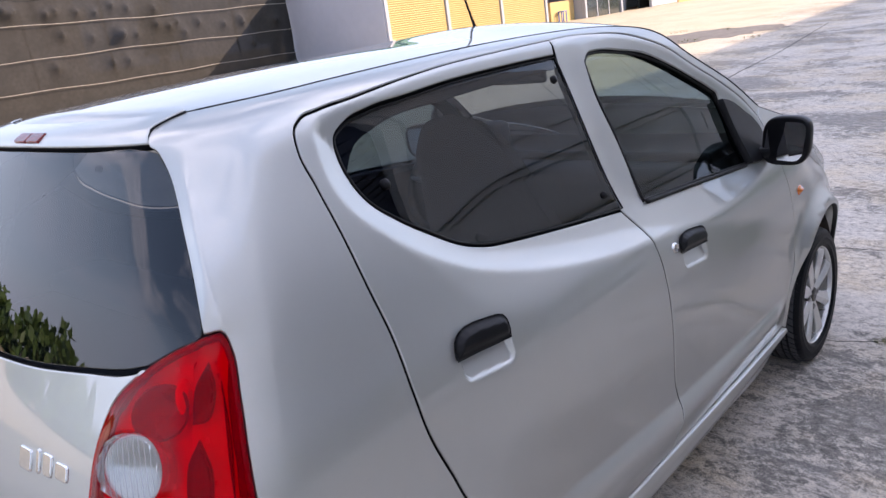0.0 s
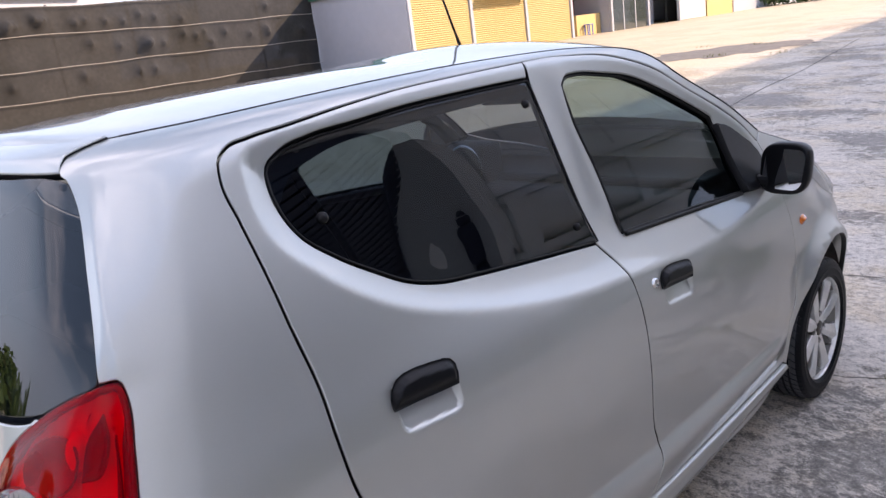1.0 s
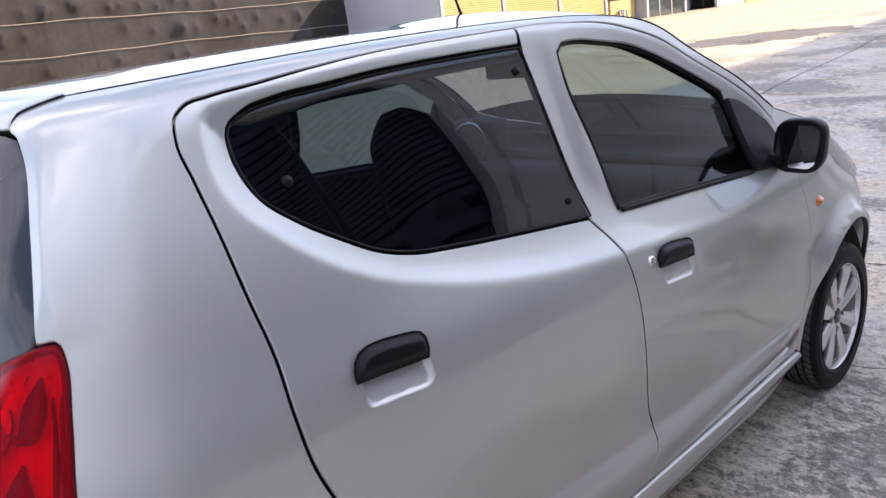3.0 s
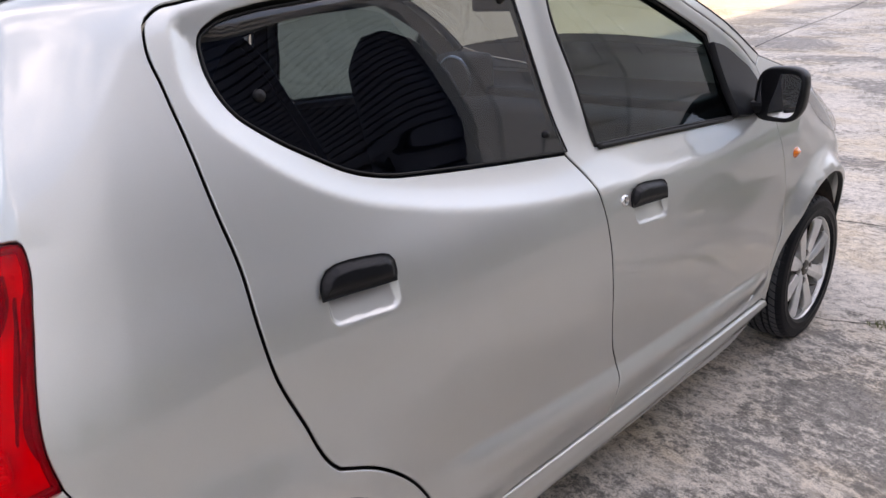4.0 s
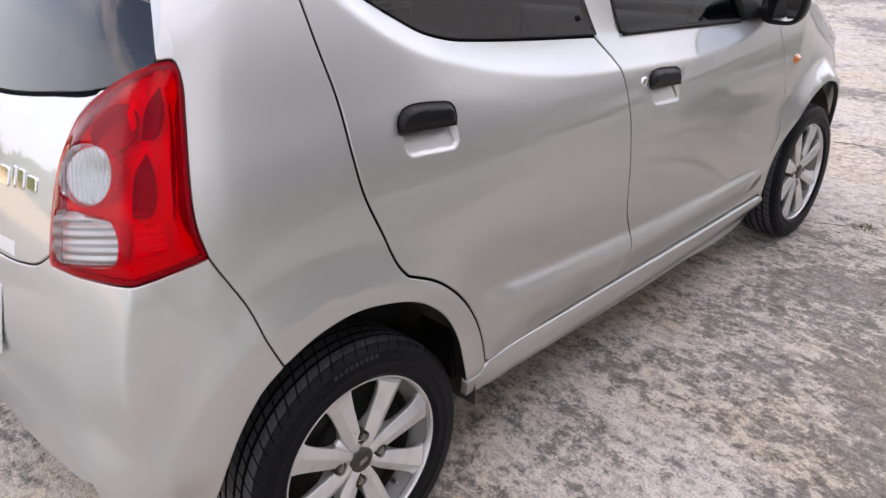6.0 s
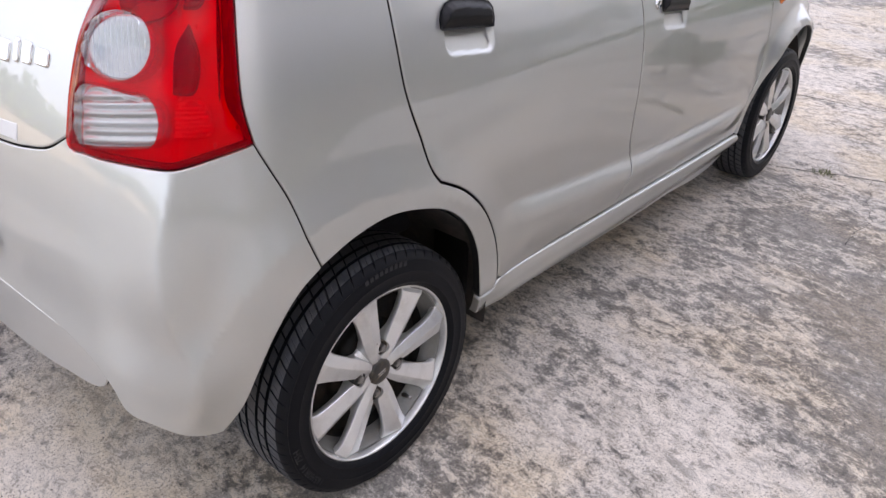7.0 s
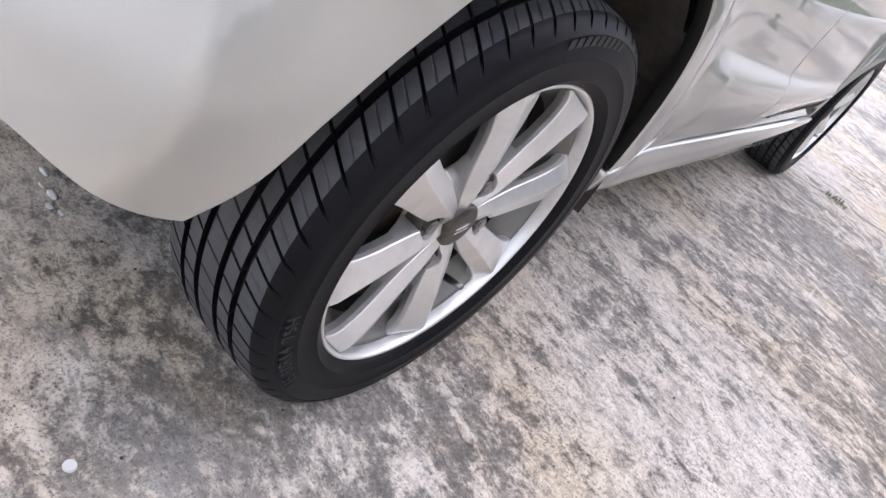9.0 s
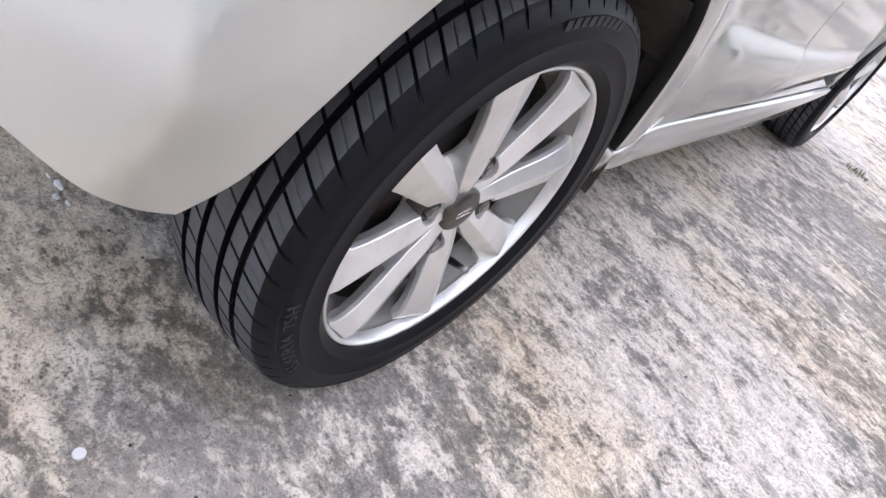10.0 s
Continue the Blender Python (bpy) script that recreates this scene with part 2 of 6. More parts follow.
    col = blend(ranged(tex(1.9, 4, 0.6, 1.6), 0.46, 0.60, 0.0, 0.50), col, (0.52, 0.43, 0.32, 1), "OVERLAY")
    col = blend(ranged(tex(3.3, 4, 0.6, 2.0), 0.56, 0.66, 0.0, 0.2), col, (0.43, 0.41, 0.40, 1))
    col = blend(ranged(calc("ADD", tex(42.0, 8, 0.75, 1.5, 0.6), weighed(streak, 0.5)), 0.53, 0.60, 0.0, 0.50), col, (0.12, 0.108, 0.097, 1))
    col = blend(ranged(calc("ADD", tex(55.0, 8, 0.78, 1.6, 0.6), weighed(flake, 0.4)), 0.56, 0.62, 0.0, 0.35), col, (0.72, 0.654, 0.578, 1))
    col = blend(ranged(speck, 0.57, 0.65, 0.0, 0.75), col, (0.075, 0.072, 0.07, 1))
    col = blend(ranged(calc("ADD", weighed(tex(120.0, 6, 0.75), 1.0), weighed(streak, -0.5)), 0.06, 0.095, 0.0, 0.6), col, (0.10, 0.09, 0.082, 1))
    col = blend(ranged(tex(190.0, 3, 0.6), 0.63, 0.70, 0.0, 0.5), col, (0.62, 0.60, 0.57, 1))
    # warm sunlit tone painted into the colour where the yard lies in sun
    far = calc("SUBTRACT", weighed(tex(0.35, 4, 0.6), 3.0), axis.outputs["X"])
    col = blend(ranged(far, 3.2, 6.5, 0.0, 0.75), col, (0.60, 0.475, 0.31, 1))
    pits = n.new("ShaderNodeTexVoronoi")
    pits.inputs["Scale"].default_value = 34
    l.new(c.outputs["Object"], pits.inputs["Vector"])
    hole = calc("MULTIPLY", ranged(pits.outputs["Distance"], 0.05, 0.085, 1.0, 0.0), ranged(tex(7.0, 2, 0.5), 0.58, 0.62))
    col = blend(hole, col, (0.035, 0.033, 0.032, 1))
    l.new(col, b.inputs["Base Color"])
    height = calc("ADD", calc("ADD", calc("MULTIPLY", film, 0.6), calc("MULTIPLY", gritty, 0.7)), calc("ADD", calc("MULTIPLY", speck, 0.5), calc("MULTIPLY", hole, -1.5)))
    k = n.new("ShaderNodeBump")
    k.inputs["Strength"].default_value, k.inputs["Distance"].default_value = 0.6, 0.002
    l.new(height, k.inputs["Height"])
    l.new(k.outputs["Normal"], b.inputs["Normal"])
    return m


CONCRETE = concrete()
ROUGHPATCH = material("broken_concrete", (0.19, 0.17, 0.15), 0.95, spread=0.4, grain=9, stain=0.7, stain_scale=2.5, stain_color=(0.10, 0.09, 0.08), bump=0.8, bump_scale=30)
PLASTER = material("pale_plaster", (0.76, 0.76, 0.745), 0.8, spread=0.06, grain=20, stain=0.25, stain_scale=0.6, stain_color=(0.48, 0.48, 0.46))
KERB = material("white_kerb_paint", (0.62, 0.61, 0.58), 0.8, spread=0.12, grain=12, stain=0.5, stain_scale=2.5, stain_color=(0.34, 0.33, 0.31))
GRASS = material("lawn_green", (0.055, 0.10, 0.035), 0.9, spread=0.5, grain=25, stain=0.5, stain_scale=1.2, stain_color=(0.09, 0.11, 0.05), bump=0.9, bump_scale=40)
LEAF = material("leaf_green", (0.06, 0.115, 0.03), 0.5, spread=0.5, grain=3, stain=0.4, stain_scale=1.5, stain_color=(0.10, 0.13, 0.04))
STEM = material("brown_stem", (0.12, 0.085, 0.055), 0.85, spread=0.3, grain=40)
WEED = material("dry_weed", (0.13, 0.15, 0.055), 0.8, spread=0.4, grain=30, stain=0.6, stain_scale=5, stain_color=(0.28, 0.23, 0.12))
GRIT = material("dark_grit", (0.06, 0.055, 0.05), 0.9, spread=0.5, grain=50)
NET = material("brown_shade_net", (0.0199, 0.0191, 0.0184), 0.9, spread=0.5, grain=9, stain=0.85, stain_scale=0.8, stain_color=(0.010, 0.0098, 0.0094), bump=0.4, bump_scale=60)
net_nodes, net_links = NET.node_tree.nodes, NET.node_tree.links
weave, holes = net_nodes.new("ShaderNodeMixShader"), net_nodes.new("ShaderNodeBsdfTransparent")
weave.inputs["Fac"].default_value = 0.015
net_links.new(net_nodes["Principled BSDF"].outputs["BSDF"], weave.inputs[1])
net_links.new(holes.outputs["BSDF"], weave.inputs[2])
net_links.new(weave.outputs["Shader"], net_nodes["Material Output"].inputs["Surface"])
BATTEN = material("pale_batten", (0.26, 0.24, 0.22), 0.8, spread=0.2, grain=8)
STEELDARK = material("grey_steel", (0.12, 0.12, 0.12), 0.6, 0.4, spread=0.2, grain=15)
SHUTTERNAVY = material("navy_shutter_steel", (0.030, 0.034, 0.060), 0.45, spread=0.2, grain=6, stain=0.3, stain_scale=1.0)
# white walls in bluish grey: the gable's shade is put into the colour
SHEDWHITE = material("shaded_white_paint", (0.38, 0.40, 0.45), 0.75, spread=0.05, grain=4, stain=0.15, stain_scale=0.5, stain_color=(0.55, 0.55, 0.57))
SHEDGREEN = material("green_sheet_metal", (0.035, 0.16, 0.12), 0.5, spread=0.15, grain=6)
YELLOW = material("pale_yellow_paint", (0.55, 0.40, 0.17), 0.6, spread=0.06, grain=6, stain=0.15, stain_scale=1.0)
REDWALL = material("dark_red_wall", (0.28, 0.03, 0.03), 0.7, spread=0.15, grain=5)
SHEETGREY = material("grey_plastic_sheet", (0.55, 0.55, 0.55), 0.4, spread=0.3, grain=5, bump=0.6, bump_scale=12)
SHOPGLASS = material("dark_shop_glass", (0.04, 0.05, 0.05), 0.08, coat=0.5, spread=0.3, grain=2)
SLATE = material("slate_roof", (0.06, 0.07, 0.09), 0.6, spread=0.2, grain=5)
BLUE = material("blue_plastic", (0.03, 0.12, 0.45), 0.4, spread=0.1, grain=20)


# ---- building blocks ----
def mesh_ob(name, verts, faces, mat, parent=None, normals=None, smooth=True, label="", mats=None, face_mats=None):
    me = bpy.data.meshes.new(name)
    me.from_pydata([tuple(map(float, v)) for v in verts], [], [tuple(map(int, f)) for f in faces])
    for m in mats or [mat]:
        me.materials.append(m)
    me.polygons.foreach_set("use_smooth", [smooth] * len(me.polygons))
    if face_mats is not None:
        me.polygons.foreach_set("material_index", [int(v) for v in face_mats])
    me.update()
    if normals is not None:
        me.normals_split_custom_set_from_vertices([tuple(map(float, v)) for v in normals])
    ob = new(name, me)
    if parent is not None:
        ob.parent = parent
    return tagged(ob, label) if label else ob


def part(name, bm, mat, parent, label="", smooth=False):
    """Links a bmesh as one mesh object under a thing or a part."""
    me = bpy.data.meshes.new(name)
    for f in bm.faces:
        f.smooth = smooth
    bm.to_mesh(me)
    bm.free()
    me.materials.append(mat)
    ob = new(name, me)
    if parent is not None:
        ob.parent = parent
    return tagged(ob, label) if label else ob


def thing(name, label, category, at=(0, 0, 0), group="", kind=""):
    ob = new(name)
    ob.location = at
    return tagged(ob, label, category, group, kind)


def box(bm, x0, x1, y0, y1, z0, z1, bevel=0.0, seg=2):
    g = bmesh.ops.create_cube(bm, size=1)
    for v in g["verts"]:
        v.co = Vector(((x0 + x1) / 2 + v.co.x * (x1 - x0), (y0 + y1) / 2 + v.co.y * (y1 - y0), (z0 + z1) / 2 + v.co.z * (z1 - z0)))
    if bevel:
        edges = list({e for v in g["verts"] for e in v.link_edges})
        bmesh.ops.bevel(bm, geom=edges, offset=bevel, segments=seg, affect="EDGES", profile=0.6)
    return bm


def boxed(x0, x1, y0, y1, z0, z1, bevel=0.0, seg=2):
    return box(bmesh.new(), x0, x1, y0, y1, z0, z1, bevel, seg)


def tube(points, radius, sides=8, closed=False):
    """Vertices and faces of a tube along points."""
    p = np.array(points, float)
    n = len(p)
    t = (np.roll(p, -1, 0) - np.roll(p, 1, 0)) if closed else np.gradient(p, axis=0)
    t /= np.linalg.norm(t, axis=1)[:, None] + 1e-12
    up = np.array([0.3, 0.2, 0.93])
    a = np.cross(t, up)
    a /= np.linalg.norm(a, axis=1)[:, None] + 1e-12
    b = np.cross(t, a)
    r = np.broadcast_to(np.asarray(radius, float), (n,))
    ang = np.arange(sides) * 2 * np.pi / sides
    verts = (p[:, None] + r[:, None, None] * (np.cos(ang)[None, :, None] * a[:, None] + np.sin(ang)[None, :, None] * b[:, None])).reshape(-1, 3)
    faces = []
    for i in range(n if closed else n - 1):
        j = (i + 1) % n
        for k in range(sides):
            q = (k + 1) % sides
            faces.append((i * sides + k, i * sides + q, j * sides + q, j * sides + k))
    if not closed:
        faces += [tuple(range(sides - 1, -1, -1)), tuple((n - 1) * sides + k for k in range(sides))]
    return verts, faces


def revolve(profile, n=96, axis_x=0.0):
    """A body turned about the x axis from (radius, x) pairs."""
    ang = np.arange(n) * 2 * np.pi / n
    verts = [(x + axis_x, r * math.cos(a), r * math.sin(a)) for a in ang for r, x in profile]
    k = len(profile)
    faces = [(i * k + j, i * k + j + 1, ((i + 1) % n) * k + j + 1, ((i + 1) % n) * k + j) for i in range(n) for j in range(k - 1)]
    return verts, faces


def curve(xs, ys):
    """A smooth curve through knots (cubic, with slopes from the neighbours)."""
    xs, ys = np.array(xs, float), np.array(ys, float)
    d = np.diff(ys) / np.diff(xs)
    h = np.diff(xs)
    m = np.r_[d[0], (d[:-1] * h[1:] + d[1:] * h[:-1]) / (h[:-1] + h[1:]), d[-1]]
    def f(x):
        x = np.clip(np.asarray(x, float), xs[0], xs[-1])
        i = np.clip(np.searchsorted(xs, x) - 1, 0, len(h) - 1)
        s = (x - xs[i]) / h[i]
        return ((1 + 2 * s) * (1 - s) ** 2 * ys[i] + s * (1 - s) ** 2 * h[i] * m[i]
                + s * s * (3 - 2 * s) * ys[i + 1] + s * s * (s - 1) * h[i] * m[i + 1])
    return f
def ramp(x, a, b):
    s = np.clip((np.asarray(x, float) - a) / (b - a), 0, 1)
    return s * s * (3 - 2 * s)
V = [0.12, 0.20, 0.28, 0.34, 0.41, 0.48, 0.56, 0.66, 0.80, 0.90, 0.96, 1.02, 1.10, 1.20, 1.30, 1.36, 1.41, 1.44, 1.47, 1.50, 1.53]
WM = [.72, .745, .752, .757, .764, .770, .776, .781, .772, .755, .735, .703, .668, .632, .596, .573, .552, .535, .508, .476, .443]
WR = [.735, .765, .785, .792, .796, .796, .793, .787, .767, .752, .737, .714, .686, .645, .602, .576, .553, .535, .508, .476, .443]
ZZ = [0.12, 0.20, 0.28, 0.34, 0.41, 0.48, 0.56, 0.66, 0.80, 0.90, 0.96, 1.02, 1.10, 1.20, 1.30, 1.36, 1.41, 1.436, 1.450, 1.458, 1.463]
YR = [-.445, -.475, -.50, -.512, -.515, -.51, -.495, -.465, -.428, -.392, -.368, -.340, -.306, -.264, -.220, -.195, -.172, -.158, -.138, -.112, -.09]
NN = [10, 10, 11, 12, 14, 15, 16, 16, 16, 16, 16, 16, 16, 16, 15, 13, 11, 10, 9, 8, 8]


def eased(xs, ys, width=0.022):
    """The curve through knots, smoothed once more so that its bend is even."""
    f, g = curve(xs, ys), np.arange(xs[0] - 0.08, xs[-1] + 0.081, 0.004)
    a = (f(xs[0] + 0.004) - f(xs[0])) / 0.004
    b = (f(xs[-1]) - f(xs[-1] - 0.004)) / 0.004
    val = f(g) + a * np.minimum(g - xs[0], 0) + b * np.maximum(g - xs[-1], 0)
    k = np.exp(-0.5 * (np.arange(-18, 19) * 0.004 / width) ** 2)
    wide = np.convolve(np.pad(val, 18, mode="reflect", reflect_type="odd"), k / k.sum(), "valid")
    return curve(g[::2], wide[::2])


f_wm, f_wr, f_z, f_yr, f_n = eased(V, WM), eased(V, WR), eased(V, ZZ, 0.008), eased(V, YR), eased(V, NN)
Y0, UC, QX = 0.5, -0.33, 0.75
f_ledge = curve([0.3, 0.41, 0.58, 0.77, 0.99, 1.28, 1.67, 1.90, 2.1], [0.535, 0.526, 0.507, 0.490, 0.471, 0.453, 0.434, 0.42, 0.41])
def front(u):
    return 1 - 0.035 * (np.maximum(u - 0.8, 0) / 1.3) ** 2 - 0.54 * (np.maximum(u - 2.3, 0) / 0.80) ** 3.2
f_edge = curve([0.30, 0.37, 0.41, 0.45, 0.50, 0.56, 0.64, 0.73, 0.82, 0.91, 1.02, 1.07, 1.10, 1.13, 1.16, 1.20, 1.25, 1.30, 1.36, 1.47],
               [-0.415, -0.400, -0.385, -0.378, -0.388, -0.420, -0.436, -0.422, -0.398, -0.400, -0.400, -0.394, -0.384, -0.364, -0.347, -0.339, -0.347, -0.366, -0.39, -0.44])
def flats(u, v):
    """The tail's corner is a crease: the sheet runs flatter on both sides of it."""
    t = np.clip(np.abs(u - f_edge(v)) / 0.20, 0, 1)
    t = np.sqrt(t * t + 0.0009) - 0.03 * (1 - t)
    side = 1 - 0.55 * ramp(u - f_edge(v), -0.01, 0.04) * ramp(v, 0.50, 1.00)
    return side * (0.058 - 0.014 * ramp(v, 0.85, 1.15)) * t * (1 - np.minimum(t, 1)) ** 2 * ramp(v, 0.33, 0.43) * ramp(v, 1.46, 1.36)
def body(u, v):
    """The right half of the car's skin: u runs forwards along the side (negative round the tail), v up the section."""
    u, v = np.asarray(u, float), np.asarray(v, float)
    b = ramp(u, 0.55, 0.10)
    w = f_wm(v) * (1 - b) + f_wr(v) * b
    vc = f_ledge(u)
    s = np.clip(0.003 * np.logaddexp(0, (vc - v) / 0.003) / 0.058, 0, 1)
    w = w + 0.025 * ramp(v, 0.30, 0.43) * (1 - (1 - s) ** 2) * ramp(u, 0.33, 0.50) * ramp(u, 1.99, 1.8)
    for yc, flare in ((0.0, 0.011), (2.345, 0.042)):
        d = np.hypot(u + 0.02 - yc, v - 0.277) - 0.345
        t = np.clip((0.155 - d) / 0.090, 0, 1) if yc == 0 else np.clip((0.115 - d) / 0.070, 0, 1)
        w = w + flare * t * t * (1.6 - 0.6 * t) * ramp(v, 0.25, 0.34) * (1 if yc == 0 else ramp(u, 1.955, 2.10))
    dip = flats(u, v)
    k = 0.03
    qx, qy = QX - k * np.logaddexp(0, (UC - u) / k), UC + k * np.logaddexp(0, (u - UC) / k)
    w = w - (0.34 - 0.15 * ramp(v, 0.50, 1.00)) * np.minimum(qy, 0) ** 2
    n, yr = f_n(v), f_yr(v) + 0.06 * (np.maximum(qx, 0) / QX) ** 2
    back = np.maximum(Y0 - qy, 1e-9)
    r = ((np.maximum(qx, 0) / w) ** n + (back / (Y0 - yr)) ** n) ** (-1 / n)
    r = r - dip / np.hypot(qx, back)
    x = np.where(u > Y0, w * front(u) * (1 - 0.17 * ramp(v, 0.62, 0.95) * ramp(u, 2.08, 2.75)), r * qx)
    y = np.where(u > Y0, u, Y0 - r * back)
    z = f_z(v) - 0.028 * ramp(v, 1.15, 1.42) * (np.maximum(0.9 - y, 0) / 0.95) ** 2 - 0.10*ramp(v,1.2,1.45)*(np.maximum(y-1.1,0)/1.0)**2
    return np.stack([x, y, z], -1)


def spline(knots, step=0.012):
    """Even samples of a smooth line through knots."""
    k = np.array(knots, float)
    d = np.r_[0, np.cumsum(np.hypot(*np.diff(k, axis=0).T))]
    s = np.linspace(0, d[-1], max(2, int(d[-1] / step) + 1))
    if len(k) == 2:
        return np.stack([np.interp(s, d, k[:, 0]), np.interp(s, d, k[:, 1])], -1)
    return np.stack([curve(d, k[:, 0])(s), curve(d, k[:, 1])(s)], -1)


def loop(*runs, step=0.012):
    """A closed outline from runs of knots; runs meet at corners."""
    out = [p for run in runs for p in spline(run, step)]
    keep = [out[0]]
    for p in out[1:]:
        if np.hypot(*(p - keep[-1])) > 0.002:
            keep.append(p)
    if np.hypot(*(keep[0] - keep[-1])) < 0.002:
        keep.pop()
    o = np.array(keep)
    area = (o[:, 0] * np.roll(o[:, 1], -1) - o[:, 1] * np.roll(o[:, 0], -1)).sum()
    return o if area > 0 else o[::-1]


def inset(poly, d):
    a, b = poly - np.roll(poly, 1, 0), np.roll(poly, -1, 0) - poly
    na, nb = [np.stack([-e[:, 1], e[:, 0]], -1) / (np.hypot(*e.T)[:, None] + 1e-12) for e in (a, b)]
    m = na + nb
    return poly + d * m / np.maximum((m * m).sum(-1) / 2, 0.5)[:, None]


def inside(pts, poly):
    x, y = pts[:, 0:1], pts[:, 1:2]
    x0, y0 = poly[None, :, 0], poly[None, :, 1]
    x1, y1 = np.roll(poly[:, 0], -1)[None], np.roll(poly[:, 1], -1)[None]
    cross = ((y0 > y) != (y1 > y)) & (x < (x1 - x0) * (y - y0) / np.where(y1 == y0, 1e-12, y1 - y0) + x0)
    return cross.sum(1) % 2 == 1


def distance(pts, poly):
    a, b = poly[None], np.roll(poly, -1, 0)[None]
    p, d = np.asarray(pts)[:, None], b - a
    t = np.clip(((p - a) * d).sum(-1) / ((d * d).sum(-1) + 1e-12), 0, 1)
    return np.sqrt((((p - a) - t[..., None] * d) ** 2).sum(-1)).min(1)


def flank(uv, off):
    """Places on the car's skin, off metres proud of it."""
    u, v, e = uv[:, 0], uv[:, 1], 1e-3
    n = np.cross(body(u + e, v) - body(u - e, v), body(u, v + e) - body(u, v - e))
    n /= np.linalg.norm(n, axis=1)[:, None] + 1e-12
    o = off(uv) if callable(off) else np.full(len(uv), float(off))
    return body(u, v) + n * o[:, None]


def skin(uv, off):
    """Places and normals."""
    p, e = flank(uv, off), 6e-4
    du, dv = np.array([[e, 0]]), np.array([[0, e]])
    n = np.cross(flank(uv + du, off) - flank(uv - du, off), flank(uv + dv, off) - flank(uv - dv, off))
    return p, n / (np.linalg.norm(n, axis=1)[:, None] + 1e-12)


def panel(name, poly, mat, parent, off=0.0, holes=(), gap=0.0022, step=0.022, lip=0.02, mirror=False, fine=(), label="", edge=0.0014, dark_lip=True):
    """A pressed sheet panel on the car's skin, with rolled edges and its own joint all round."""
    from mathutils.geometry import delaunay_2d_cdt
    rings = [inset(poly, gap + edge * 2)] + [inset(h, -gap - edge * 2) for h in holes]
    outer = [inset(poly, gap)] + [inset(h, -gap) for h in holes]
    lo, hi = poly.min(0), poly.max(0)
    gu, gv = np.meshgrid(np.arange(lo[0], hi[0], step), np.arange(lo[1], hi[1], step * 0.8), indexing="ij")
    gu = gu + 0.5 * step * (np.arange(gu.shape[1]) % 2)[None]
    grid = np.stack([gu.ravel(), gv.ravel()], -1)
    for u0, u1, v0, v1, s in fine:
        fu, fv = np.meshgrid(np.arange(u0, u1, s), np.arange(v0, v1, s), indexing="ij")
        away = ~((grid[:, 0] > u0 - s) & (grid[:, 0] < u1 + s) & (grid[:, 1] > v0 - s) & (grid[:, 1] < v1 + s))
        grid = np.r_[grid[away], np.stack([fu.ravel(), fv.ravel()], -1)]
    ok = inside(grid, rings[0])
    for h in rings[1:]:
        ok &= ~inside(grid, h)
    grid = grid[ok]
    edge_far = np.min([distance(grid, r) for r in rings], axis=0) if len(grid) else np.zeros(0)
    grid = grid[edge_far > 0.004]
    pts = np.concatenate(rings + [grid])
    edges, at = [], 0
    for r in rings:
        edges += [(at + i, at + (i + 1) % len(r)) for i in range(len(r))]
        at += len(r)
    ov, _, of, oi, _, _ = delaunay_2d_cdt([Vector(p) for p in pts], edges, [], 1, 1e-7)
    ov = np.array([(v.x, v.y) for v in ov])
    back = {}
    for i, src in enumerate(oi):
        for q in src:
            back[q] = i
    tri = [f for f in of]
    mid = np.array([ov[list(f)].mean(0) for f in tri])
    good = inside(mid, rings[0])
    for h in rings[1:]:
        good &= ~inside(mid, h)
    tri = [f for f, g in zip(tri, good) if g]
    p, n = skin(ov, off)
    verts, norms, faces = list(p), list(n), [tuple(f) for f in tri]
    deep = [0] * len(faces)
    at = 0
    plus = (lambda d: (lambda uv: (off(uv) if callable(off) else np.full(len(uv), float(off))) + d))
    for r, o in zip(rings, outer):
        k = len(r)
        first = [back[at + i] for i in range(k)]
        half = (r + o) / 2
        prev = first
        for uv, d in ((half, -0.0006), (o, -0.0028), (o, -lip)):
            q = flank(uv, plus(d))
            base = len(verts)
            verts += list(q)
            norms += [(0, 0, 0)] * k
            cur = [base + i for i in range(k)]
            faces += [(prev[i], cur[i], cur[(i + 1) % k], prev[(i + 1) % k]) for i in range(k)]
            deep += [int(d == -lip)] * k
            prev = cur
        at += k
    verts, norms = np.array(verts), np.array(norms)
    if mirror:
        verts, norms = verts * (-1, 1, 1), norms * (-1, 1, 1)
        faces = [f[::-1] for f in faces]
    if mat is PAINT and dark_lip:
        return mesh_ob(name, verts, faces, mat, parent, norms, label=label, mats=[PAINT, SEAL], face_mats=deep)
    return mesh_ob(name, verts, faces, mat, parent, norms, label=label)


def bead(name, poly, off, radius, mat, parent, mirror=False, closed=True, label=""):
    """A round bead (seal, moulding) along a line on the car's skin."""
    p, _ = skin(np.asarray(poly), off)
    if mirror:
        p = p * (-1, 1, 1)
    v, f = tube(p, radius, 8, closed)
    return mesh_ob(name, v, f, mat, parent, label=label)


def rounded(u0, u1, v0, v1, r, slope=0.0, n=5):
    """A rectangle with rounded corners; slope tips it."""
    out = []
    for cu, cv, a0 in ((u1 - r, v0 + r, -90), (u1 - r, v1 - r, 0), (u0 + r, v1 - r, 90), (u0 + r, v0 + r, 180)):
        for i in range(n + 1):
            a = radians(a0 + 90 * i / n)
            out.append((cu + r * math.cos(a), cv + r * math.sin(a)))
    o = np.array(out)
    o[:, 1] += slope * (o[:, 0] - (u0 + u1) / 2)
    return o

